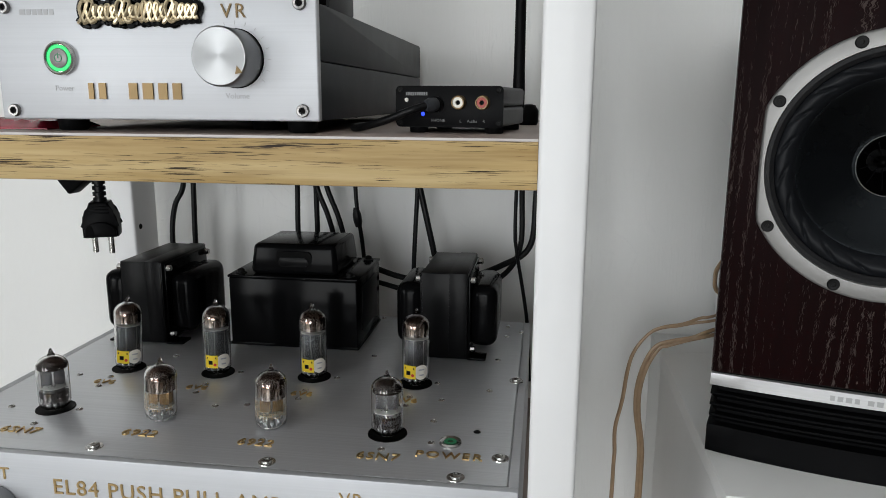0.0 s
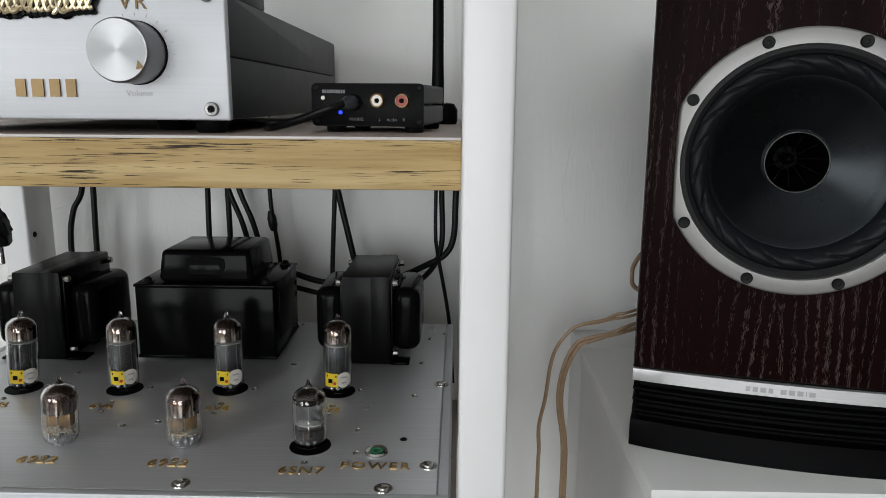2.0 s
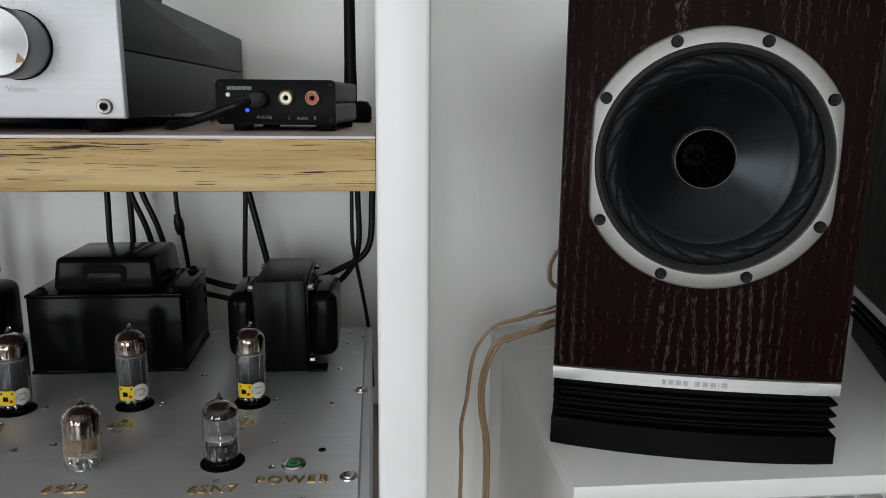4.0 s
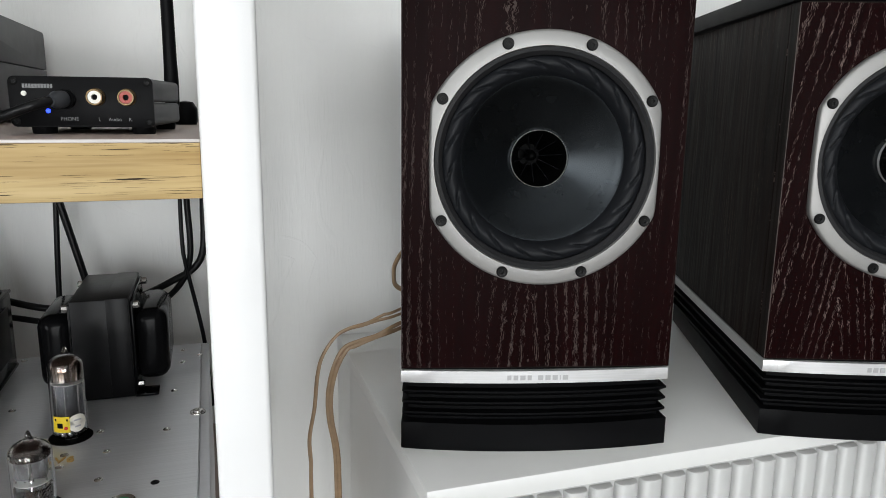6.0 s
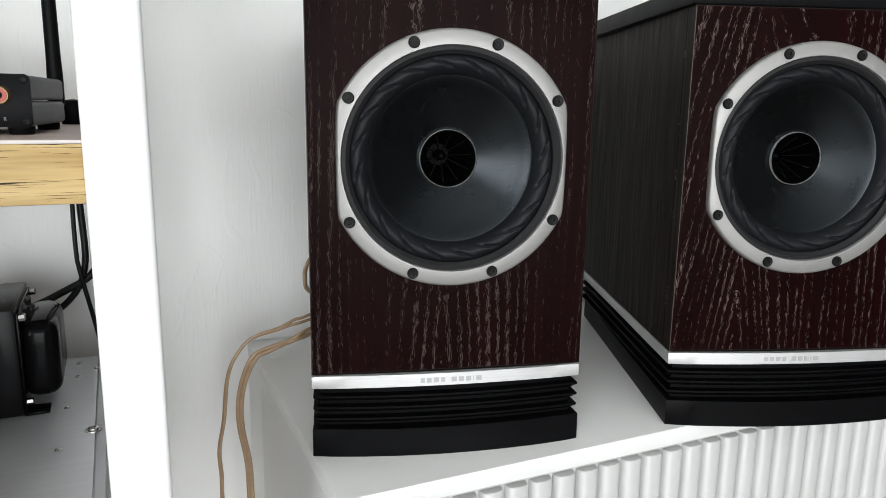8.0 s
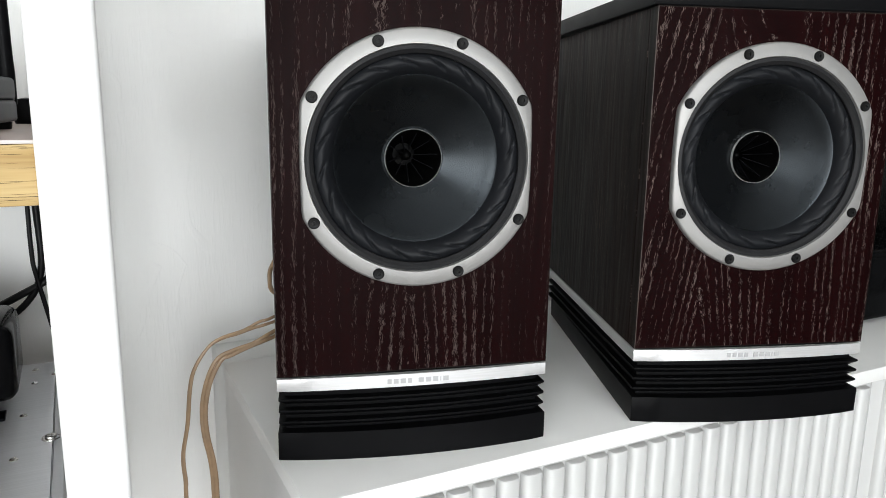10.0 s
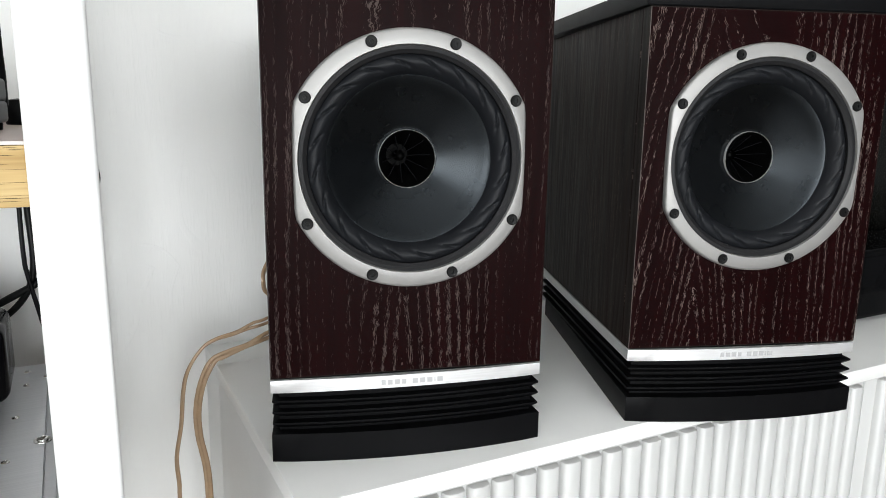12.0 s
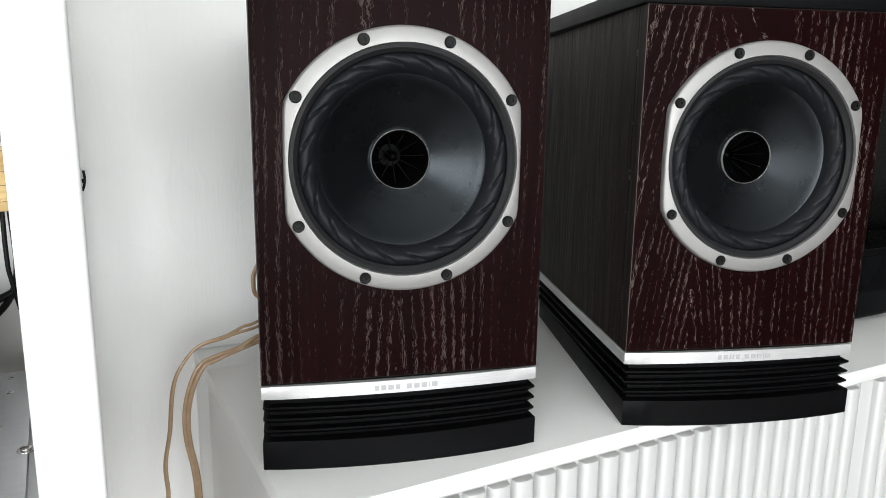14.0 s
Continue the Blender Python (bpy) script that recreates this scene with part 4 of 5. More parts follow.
# ---- vacuum tubes ----
def tube(kind, label):
    """A noval tube standing at its own origin. kind: power, mirror or clear."""
    t = thing("vacuum_tube", (0, 0, 0), label, "vacuum tube", "tubes in the amplifier", own=True)
    H = 0.0585 if kind == "power" else 0.0412
    r = 0.0111
    dome = [(r * math.cos(radians(a)), H - 0.0085 + 0.0085 * math.sin(radians(a))) for a in range(0, 76, 15)]
    prof = [(0, 0.0010), (r - 0.003, 0.0010), (r - 0.0007, 0.0030), (r, 0.0060), (r, H - 0.0085)] + dome[1:] + [(0.0026, H + 0.0005), (0.0017, H + 0.0018), (0.0014, H + 0.0034), (0.0006, H + 0.0050), (0, H + 0.0053)]
    wall = [(0, H - 0.0008)] + [(a - 0.0006, b - 0.0007) for a, b in dome[::-1]] + [(r - 0.0006, 0.0064), (r - 0.0013, 0.0036), (r - 0.0034, 0.0017)]
    part("glass_envelope", lathe(wall + prof[1:], 32), M["glass"], t, "clear glass envelope")
    g = {"power": 0.0170, "mirror": 0.0185, "clear": 0.0060}[kind]
    inner = [(max(0.0, a - 0.0010), b - 0.0012) for a, b in dome[::-1]]
    prof = [(0, H - 0.0012)] + inner + [(r - 0.0010, H - g), (r - 0.0012, H - g)]
    part("getter", lathe(prof, 32), M["getter" if kind != "clear" else "dark_getter"], t, "silvery brown getter mirror" if kind != "clear" else "dark brown getter flash")
    if kind == "power":
        part("anode", extrude_y(rounded(-0.0088, 0.0088, 0.0105, H - 0.0205, 0.001), -0.0046, 0.0046, 0.0004), M["anode"], t, "dark grey anode")
        for gx in (-0.0070, -0.0020, 0.0060):
            part("anode_seam", block(gx - 0.0003, gx + 0.0003, -0.0051, -0.0046, 0.0105, H - 0.0205, 0.0001), M["dark_steel"], t)
        part("mica_disc", lathe([(0, 0), (0.0098, 0), (0.0098, 0.0005), (0, 0.0005)], 24, Matrix.Translation((0, 0, H - 0.0195))), M["mica"], t)
        part("mica_disc", lathe([(0, 0), (0.0098, 0), (0.0098, 0.0005), (0, 0.0005)], 24, Matrix.Translation((0, 0, 0.0098))), M["mica"], t)
        for gx in (-0.0090, 0.0090):
            part("grid_post", rod((gx, 0, 0.0095), (gx, 0, H - 0.0120), 0.0005, 6), M["steel"], t)
        # paper labels on the glass
        for a0, a1, z0, z1, mat, nm in ((-146, -90, 0.0075, 0.0185, "yellow", "yellow_label"), (-90, -42, 0.0072, 0.0188, "cream", "round_label")):
            bm = bmesh.new()
            n = 8
            if nm == "yellow_label":
                vs = [[bm.verts.new(((r + 0.0003) * math.cos(radians(a0 + (a1 - a0) * k / n)), (r + 0.0003) * math.sin(radians(a0 + (a1 - a0) * k / n)), z)) for z in (z0, z1)] for k in range(n + 1)]
                for k in range(n):
                    bm.faces.new((vs[k][0], vs[k + 1][0], vs[k + 1][1], vs[k][1]))
            else:
                zc, am = (z0 + z1) / 2, radians((a0 + a1) / 2)
                ctr = bm.verts.new(((r + 0.0003) * math.cos(am), (r + 0.0003) * math.sin(am), zc))
                rim = []
                for k in range(20):
                    b = 2 * math.pi * k / 20
                    aa = am + math.cos(b) * 0.0062 / r
                    rim.append(bm.verts.new(((r + 0.0003) * math.cos(aa), (r + 0.0003) * math.sin(aa), zc + 0.0062 * math.sin(b))))
                for k in range(20):
                    bm.faces.new((ctr, rim[k], rim[(k + 1) % 20]))
            lab = part(nm, bm, M[mat], t, "yellow paper label" if mat == "yellow" else "cream round paper label")
            bm = bmesh.new()
            for (u0, u1, v0, v1) in (((0.30, 0.62, 0.28, 0.60), (0.15, 0.9, 0.72, 0.86)) if mat == "yellow" else ((0.25, 0.75, 0.64, 0.74), (0.30, 0.70, 0.26, 0.36))):
                q = []
                for u, v in ((u0, v0), (u1, v0), (u1, v1), (u0, v1)):
                    aa = radians(a0 + (a1 - a0) * u)
                    q.append(bm.verts.new(((r + 0.0006) * math.cos(aa), (r + 0.0006) * math.sin(aa), z0 + (z1 - z0) * v)))
                bm.faces.new(q)
            part("print", bm, M["black_plastic" if mat == "yellow" else "print"], lab)
            if mat == "yellow":
                aa = radians(a0 + (a1 - a0) * 0.78)
                dot = Matrix.Translation(((r + 0.0002) * math.cos(aa), (r + 0.0002) * math.sin(aa), z0 + 0.0030)) @ Vector((math.cos(aa), math.sin(aa), 0)).to_track_quat("Z", "Y").to_matrix().to_4x4()
                part("red_dot", lathe([(0, 0.0005), (0.0012, 0.0004), (0.0013, 0)], 10, dot), M["red_dot"], lab)
    else:
        mat = "plate_grey" if kind == "clear" else "anode_warm"
        az0, az1 = (0.0190, H - 0.0090) if kind == "clear" else (0.0120, H - 0.0190)
        for s in (-1, 1):
            part("anode", extrude_y(rounded(s * 0.0043 - 0.0034, s * 0.0043 + 0.0034, az0, az1, 0.0008), -0.0034, 0.0034, 0.0004), M[mat], t, "grey anode plate")
        for gx in (-0.0075, -0.0010, 0.0010, 0.0075):
            part("grid_post", rod((gx, -0.003, 0.0095), (gx, -0.003, H - 0.0130), 0.00045, 6), M["steel"], t)
        for z in ((0.0105, H - 0.0188) if kind == "mirror" else (0.0172,)):
            part("mica_disc", lathe([(0, 0), (0.0096, 0), (0.0096, 0.0004), (0, 0.0004)], 24, Matrix.Translation((0, 0, z))), M["mica"], t)
        if kind == "clear":
            low = [(r - 0.0012, 0.0070), (r - 0.0011, 0.0100), (r - 0.0012, 0.0135), (r - 0.0030, 0.0140)]
            bm = lathe(low, 36)
            rr = random.Random(3)
            bmesh.ops.delete(bm, geom=[f for f in bm.faces if rr.random() < 0.35], context="FACES")
            part("lower_block", extrude_y(rounded(-0.0072, 0.0072, 0.0075, 0.0160, 0.001), -0.0050, 0.0050, 0.0004), M["anode_grey"], t, "dark lower electrode block")
            part("base_flash", bm, M["dark_getter"], t, "patchy dark flash round the foot")
            for k in range(7):
                b = 0.9 * k + 0.3
                p = (0.0072 * math.cos(b), 0.0072 * math.sin(b))
                part("support_wire", rod((*p, 0.0110), (p[0] * 0.6, p[1] * 0.6, 0.0165 + 0.0012 * (k % 3)), 0.0006, 6), M["steel"], t)
        if kind == "mirror":
            bm = bmesh.new()
            rr = random.Random(7)
            for row in range(8):
                a = -165.0
                while a < -20:
                    w_ = 0.8 + rr.random() * 3.0
                    z = 0.0095 + row * 0.0016 + 0.0005 * rr.random()
                    q = [bm.verts.new(((r + 0.0002) * math.cos(radians(b)), (r + 0.0002) * math.sin(radians(b)), zz)) for b, zz in ((a, z), (a + w_, z), (a + w_, z + 0.0009), (a, z + 0.0011))]
                    bm.faces.new(q)
                    a += w_ + 1.5 + rr.random() * (4 if rr.random() < 0.85 else 22)
            part("gold_print", bm, M["amber"], t, "worn gold print on the glass")
    for k in range(9):
        a = radians(36 * k + 18)
        part("glass_seal", lathe([(0, -0.0018), (0.0011, -0.0012), (0.0015, 0), (0.0011, 0.0014), (0, 0.0028)], 8, Matrix.Translation((0.0074 * math.cos(a), 0.0074 * math.sin(a), 0.0050 + 0.0008 * math.sin(5 * k)))), M["seal"], t)
        part("pin", rod((0.0059 * math.cos(a), 0.0059 * math.sin(a), -0.002), (0.0056 * math.cos(a), 0.0056 * math.sin(a), 0.0115), 0.0006, 6), M["steel"], t)
    return t


tall = tube("power", "tall glass power tube with a silvery top and a yellow label")
mirror = tube("mirror", "short glass tube with a mirrored top and worn gold print")
clear = tube("clear", "short clear glass tube with grey inner plates")
for proto, spots, turns, leans in ((tall, TUBES_BACK, (32, 26, 18, 10), (4, 1, 0, 1)), (mirror, TUBES_FRONT[1:3], (0, 25), (3, 2)), (clear, (TUBES_FRONT[0], TUBES_FRONT[3]), (35, 0), (1, 0))):
    for i, ((x, y), a) in enumerate(zip(spots, turns)):
        z = AMP_Z + 0.0006
        lean = leans[i]
        if i == 0:
            proto.matrix_world = pose(x, y, z, 0, lean, 0) @ pose(0, 0, 0, 0, 0, a)
        else:
            copy_thing(proto, pose(x, y, z, 0, lean, 0) @ pose(0, 0, 0, 0, 0, a))


# ---- cables behind the amplifier ----
def cable(points, r, label, mat="cable", flat=1.0, name="power_cable"):
    c = solo(name, sweep(points, r, 10, flat), M[mat], label, "cable", "cables behind the rack" if mat == "cable" else "speaker wires")
    return c


CY, UP = 0.285, 0.975
for pts, r in (
    ([(-0.6312, CY, UP), (-0.6355, CY, 0.914), (-0.6477, CY, 0.888), (-0.6535, CY, 0.848), (-0.6522, CY, 0.75)], 0.0031),
    ([(-0.6222, CY, UP), (-0.6233, CY, 0.914), (-0.6251, CY, 0.849), (-0.6252, CY, 0.75)], 0.0031),
    ([(-0.4984, CY, UP), (-0.4986, CY, 0.914), (-0.4996, CY, 0.864), (-0.5002, CY, 0.75)], 0.0031),
    ([(-0.4777, CY, UP), (-0.4769, CY, 0.915), (-0.4766, CY, 0.864), (-0.4762, CY, 0.75)], 0.0031),
    ([(-0.4902, CY - 0.006, UP), (-0.4737, CY - 0.006, 0.914), (-0.4570, CY - 0.006, 0.865), (-0.4342, CY - 0.006, 0.75)], 0.0030),
    ([(-0.4782, CY - 0.006, UP), (-0.4621, CY - 0.006, 0.914), (-0.4453, CY - 0.006, 0.865), (-0.4222, CY - 0.006, 0.75)], 0.0030),
    ([(-0.4332, CY, UP), (-0.4313, CY, 0.915), (-0.4294, CY, 0.887), (-0.4232, CY, 0.839), (-0.4182, CY, 0.75)], 0.0024),
    ([(-0.358, CY, UP), (-0.3609, CY, 0.913), (-0.3651, CY, 0.831), (-0.367, CY, 0.75)], 0.0026),
    ([(-0.370, CY - 0.005, UP), (-0.3566, CY - 0.005, 0.9135), (-0.3409, CY - 0.005, 0.8416), (-0.326, CY - 0.005, 0.77)], 0.0034),
    ([(-0.2455, CY, UP), (-0.2459, CY, 0.9157), (-0.2461, CY, 0.854), (-0.2638, CY, 0.8206), (-0.300, CY, 0.802), (-0.36, CY, 0.797), (-0.41, CY, 0.807)], 0.0030),
    ([(-0.2290, CY, UP), (-0.2307, CY, 0.91), (-0.2358, CY, 0.854), (-0.2659, CY, 0.8314), (-0.310, CY, 0.815), (-0.37, CY, 0.812), (-0.42, CY, 0.826)], 0.0034),
    ([(-0.2500, CY - 0.007, UP), (-0.2518, CY - 0.007, 0.915), (-0.252, CY - 0.007, 0.87), (-0.2496, CY - 0.007, 0.8477), (-0.2366, CY - 0.007, 0.7714), (-0.232, CY - 0.007, 0.70)], 0.0020),
):
    cable(pts, r, "black power cable hanging behind the amplifier")
for x in (-0.4320, -0.4249):
    cable([(x, 0.270, SHELF_Z + 0.0016), (x, 0.274, SHELF_Z + 0.012), (x + 0.001, 0.290, SHELF_Z + 0.035), (x + 0.001, 0.320, SHELF_Z + 0.040)], 0.0012, "thin black lead on the shelf behind the preamplifier")
solo("cable_connector", lathe([(0, 0), (0.0035, 0), (0.0050, 0.006), (0.0050, 0.014), (0.0028, 0.022), (0, 0.022)], 14, Matrix.Translation((-0.4282, CY, 0.870)) @ pose(0, 0, 0, 0, -8, 0)), M["cable"], "black inline cable connector behind the amplifier", "connector")

# ---- hanging mains plugs ----
PLX, PLY = -0.5862, 0.050
plug_t = thing("mains_plug", (PLX, PLY, 0.895), "black mains plug with two pins hanging under the shelf", "plug")
TURN = pose(PLX, PLY, 0.8990, 0, 0, 24)
half = [(0.0134, 0.0), (0.0136, 0.0080), (0.0130, 0.0087), (0.0130, 0.0170), (0.0092, 0.0215), (0.0072, 0.0285)]
bm = extrude_y(half + [(-a, b) for a, b in half[::-1]], -0.0105, 0.0105, 0.0016)
bmesh.ops.transform(bm, matrix=TURN, verts=bm.verts)
part("plug_body", bm, M["black_plastic"], plug_t, "angular black plug body")
bm = extrude_y([(0.0126 * math.cos(radians(a)), 0.0002 + 0.0126 * math.sin(radians(a)) ** 0.7) for a in range(0, 181, 15)], -0.0132, -0.0104, 0.0010)
bmesh.ops.transform(bm, matrix=TURN, verts=bm.verts)
hood = part("hood", bm, M["black_plastic"], plug_t, "arched black hood over the pins")
bm = extrude_y([(-0.0076 + 0.0030 * math.cos(radians(a)), 0.0002 + 0.0105 * math.sin(radians(a)) ** 0.6) for a in range(0, 181, 20)], -0.0136, -0.0128)
bmesh.ops.transform(bm, matrix=TURN, verts=bm.verts)
part("pin_channel", bm, M["hole"], hood)
for k in range(3):
    bm = block(-0.0075, 0.0075, -0.0112, -0.0100, 0.0195 + k * 0.0026, 0.0205 + k * 0.0026, 0.0003)
    bmesh.ops.transform(bm, matrix=TURN, verts=bm.verts)
    part("grip_rib", bm, M["black_plastic"], plug_t)
prof = []
for k in range(5):
    z = 0.0285 + k * 0.0048
    prof += [(0.0052, z), (0.0052, z + 0.0030), (0.0036, z + 0.0034), (0.0036, z + 0.0048)]
part("strain_relief", lathe([(0, 0.0285)] + prof + [(0, 0.0526)], 16, Matrix.Translation((PLX, PLY, 0.8990))), M["cable"], plug_t)
part("lead", sweep([(PLX, PLY, 0.9495), (PLX - 0.002, PLY + 0.004, 0.9585), (PLX - 0.012, PLY + 0.06, 0.9578), (PLX - 0.02, PLY + 0.16, 0.9578)], 0.0030), M["cable"], plug_t)
for gx in (-0.0076, 0.0070):
    part("pin", rod((PLX + gx, PLY, 0.8995), (PLX + gx, PLY, 0.8840), 0.0023, 12), M["steel"], plug_t, "round steel pin")
plug_b = thing("mains_plug", (-0.610, 0.05, 0.93), "black angled mains plug lying under the shelf", "plug")
bm = block(-0.0085, 0.0085, -0.008, 0.008, -0.014, 0.010, 0.0022, 3)
bmesh.ops.transform(bm, matrix=pose(-0.6065, 0.055, 0.9475, 0, 52, 0), verts=bm.verts)
part("plug_body", bm, M["black_plastic"], plug_b)
part("lead", sweep([(-0.602, 0.055, 0.950), (-0.592, 0.08, 0.9570), (-0.585, 0.16, 0.9578)], 0.0030), M["cable"], plug_b)

# ---- small clip on the wall beside the rack ----
clip = thing("cable_clip", (-0.185, 0.335, 0.92), "small black cable clip on the wall beside the rack", "clip")
part("saddle", block(-0.1870, -0.1835, 0.3290, 0.3350, 0.9290, 0.9330, 0.0010), M["black_plastic"], clip)
part("lead", sweep([(-0.1850, 0.3310, 0.9410), (-0.1842, 0.3295, 0.9335), (-0.1852, 0.3295, 0.9270), (-0.1870, 0.3310, 0.9215)], 0.0012), M["cable"], clip)

# ---- sideboard ----
CAB_Z = 0.7566
CX0, CX1, CYF, CYB = -0.0970, 1.60, -0.0430, 0.2400
side = thing("sideboard", (0.75, 0.14, 0.0), "white sideboard with a fluted front standing against the wall", "sideboard")
part("top", block(CX0, CX1, CYF, CYB, CAB_Z - 0.0140, CAB_Z, 0.0007), M["laminate"], side, "white laminated top board")
part("side_panel", block(CX0 + 0.0010, CX0 + 0.0190, CYF + 0.006, CYB, 0.06, CAB_Z - 0.0140, 0.0008), M["laminate"], side)
part("side_panel", block(CX1 - 0.0190, CX1 - 0.0010, CYF + 0.006, CYB, 0.06, CAB_Z - 0.0140, 0.0008), M["laminate"], side)
part("bottom", block(CX0 + 0.0190, CX1 - 0.0190, CYF + 0.02, CYB, 0.06, 0.078), M["laminate"], side)
part("back_panel", block(CX0 + 0.0190, CX1 - 0.0190, CYB - 0.012, CYB - 0.004, 0.078, CAB_Z - 0.014), M["laminate"], side)
part("plinth", block(CX0 + 0.03, CX1 - 0.03, CYF + 0.04, CYB - 0.04, 0.0, 0.06), M["laminate"], side)
part("rear_ledge", block(CX0 + 0.0045, CX1, CYB + 0.0015, 0.3348, 0.0, 0.7455, 0.0008), M["laminate"], side, "white boxed ledge between sideboard and wall")
SEAMS = (CX0 + 0.0205, 0.4965, 1.0475, CX1 - 0.0205)
PITCH = 0.0209
flute_out = [(-0.0090 * math.copysign(abs(math.cos(radians(a))) ** 0.62, math.cos(radians(a))), -0.0085 * math.sin(radians(a)) ** 0.75) for a in range(0, 181, 15)]
FZ0, FZ1 = 0.085, 0.7360
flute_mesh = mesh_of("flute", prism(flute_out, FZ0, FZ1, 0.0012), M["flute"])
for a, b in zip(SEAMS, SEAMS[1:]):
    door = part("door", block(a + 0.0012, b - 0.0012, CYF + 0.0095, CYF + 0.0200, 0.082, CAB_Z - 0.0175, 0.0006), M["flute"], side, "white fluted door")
    n = int((b - a - 0.011) / PITCH)
    for k in range(n):
        f = new("flute", flute_mesh)
        f.parent = door
        f.location = Vector((b - 0.0085 - (k + 0.5) * PITCH, CYF + 0.0096, 0)) - ORIGIN[side.name]


# ---- loudspeakers ----
BOX_Z0, BOX_Z1 = 0.0612, 0.3252          # above the sideboard
DRV_Z = 0.2134


def bowed(w, y_front, bow, y_back, w_back, n=16):
    """A plan outline with a bowed front."""
    pts = [(-w + 2 * w * k / n, y_front - bow * (1 - (2 * k / n - 1) ** 2)) for k in range(n + 1)]
    return pts + [(w_back, y_back), (-w_back, y_back)]


def loudspeaker():
    s = thing("loudspeaker", (0, 0, 0), "dark oak bookshelf loudspeaker with a silver-ringed driver on the sideboard", "loudspeaker", "pair of loudspeakers", own=True)
    D, WB = 0.302, 0.0848
    # box: veneered sides, top and back, and a front baffle with a round opening
    shell = prism([(-0.1, 0.0005), (0.1, 0.0005), (WB, D), (-WB, D)], BOX_Z0, BOX_Z1)
    shell.faces.ensure_lookup_table()
    bmesh.ops.delete(shell, geom=[f for f in shell.faces if all(abs(v.co.y - 0.0005) < 1e-5 for v in f.verts)], context="FACES")
    bmesh.ops.solidify(shell, geom=list(shell.faces), thickness=0.0006)
    part("cabinet", shell, M["wood_side"], s, "dark stained oak veneer side")
    n, r_open, HW = 64, 0.0790, 0.0993
    bm = bmesh.new()
    loops = {}
    for y in (0.0, 0.0165):
        inner = [bm.verts.new((r_open * math.cos(2 * math.pi * k / n), y, DRV_Z + r_open * math.sin(2 * math.pi * k / n))) for k in range(n)]
        outer = []
        for k in range(n):
            c, sn = math.cos(2 * math.pi * k / n), math.sin(2 * math.pi * k / n)
            up = (BOX_Z1 - 0.0007 - DRV_Z) if sn > 0 else (DRV_Z - BOX_Z0 - 0.0007)
            t = min(HW / max(abs(c), 1e-6), up / max(abs(sn), 1e-6))
            outer.append(bm.verts.new((c * t, y, DRV_Z + sn * t)))
        corners = {}
        loops[y] = (inner, outer)
        for k in range(n):
            j = (k + 1) % n
            a, b = outer[k].co, outer[j].co
            q = [inner[k], inner[j], outer[j], outer[k]]
            if abs(a.x - b.x) > 1e-5 and abs(a.z - b.z) > 1e-5:
                cx = math.copysign(HW, a.x if abs(a.x) > abs(b.x) else b.x)
                cz = BOX_Z1 - 0.0007 if max(a.z, b.z) > DRV_Z else BOX_Z0 + 0.0007
                cv = bm.verts.new((cx, y, cz))
                corners[k] = cv
                q = [inner[k], inner[j], outer[j], cv, outer[k]]
            bm.faces.new(q)
        loops[y] += (corners,)
    (i0, o0, c0), (i1, o1, c1) = loops[0.0], loops[0.0165]
    for k in range(n):
        j = (k + 1) % n
        bm.faces.new((i0[k], i1[k], i1[j], i0[j]))
        if k in c0:
            bm.faces.new((o0[k], c0[k], c1[k], o1[k]))
            bm.faces.new((c0[k], o0[j], o1[j], c1[k]))
        else:
            bm.faces.new((o0[k], o0[j], o1[j], o1[k]))
    part("baffle", bm, M["wood"], s, "dark red-brown oak veneer front with pale pores")
    # paler worn strip on the left corner only, painting in the light it catches
    part("corner_highlight", block(-0.0999, -0.0995, -0.0003, 0.0004, BOX_Z0 + 0.0004, BOX_Z1 - 0.0004), M["wood_edge"], s, "thin worn veneer corner with its highlight painted in")
    # driver
    centre = pose(0, 0, DRV_Z, 90, 0, 0)     # turned so that +z points out of the front
    out = []
    for k in range(96):
        a = 2 * math.pi * k / 96
        x, z = 0.0885 * math.cos(a), 0.0885 * math.sin(a)
        lim = 0.0800
        if abs(x) > lim:
            x = math.copysign(lim + (abs(x) - lim) * 0.10, x)
        out.append((x, z))
    bm = bmesh.new()
    layers = []
    for sc, h in ((1.0, 0.0), (1.0, 0.0016), (0.9965, 0.0032), (0.989, 0.0042), (0.978, 0.0046), (None, 0.0046), (None, 0.0012)):
        if sc:
            layers.append([bm.verts.new((x * sc, z * sc, h)) for x, z in out])
        else:
            rr = 0.0778 if h > 0.002 else 0.0770
            layers.append([bm.verts.new((rr * math.cos(2 * math.pi * k / 96), rr * math.sin(2 * math.pi * k / 96), h)) for k in range(96)])
    for a, b in zip(layers, layers[1:]):
        for k in range(96):
            bm.faces.new((a[k], a[(k + 1) % 96], b[(k + 1) % 96], b[k]))
    bmesh.ops.transform(bm, matrix=centre, verts=bm.verts)
    ring = part("bezel", bm, M["ring"], s, "satin silver driver bezel")
    sm = mesh_of("bezel_screw", lathe([(0, 0.0002), (0.0012, 0.0002), (0.0014, 0.0012), (0.0034, 0.0014), (0.0040, 0.0008), (0.0040, -0.0010), (0, -0.0010)], 16), M["black_screw"])
    for a in (30, 70, 110, 150, 210, 250, 290, 330):
        o = new("bezel_screw", sm)
        o.parent = ring
        o.matrix_basis = centre @ pose(0.0833 * math.cos(radians(a)), 0.0833 * math.sin(radians(a)), 0.0046)
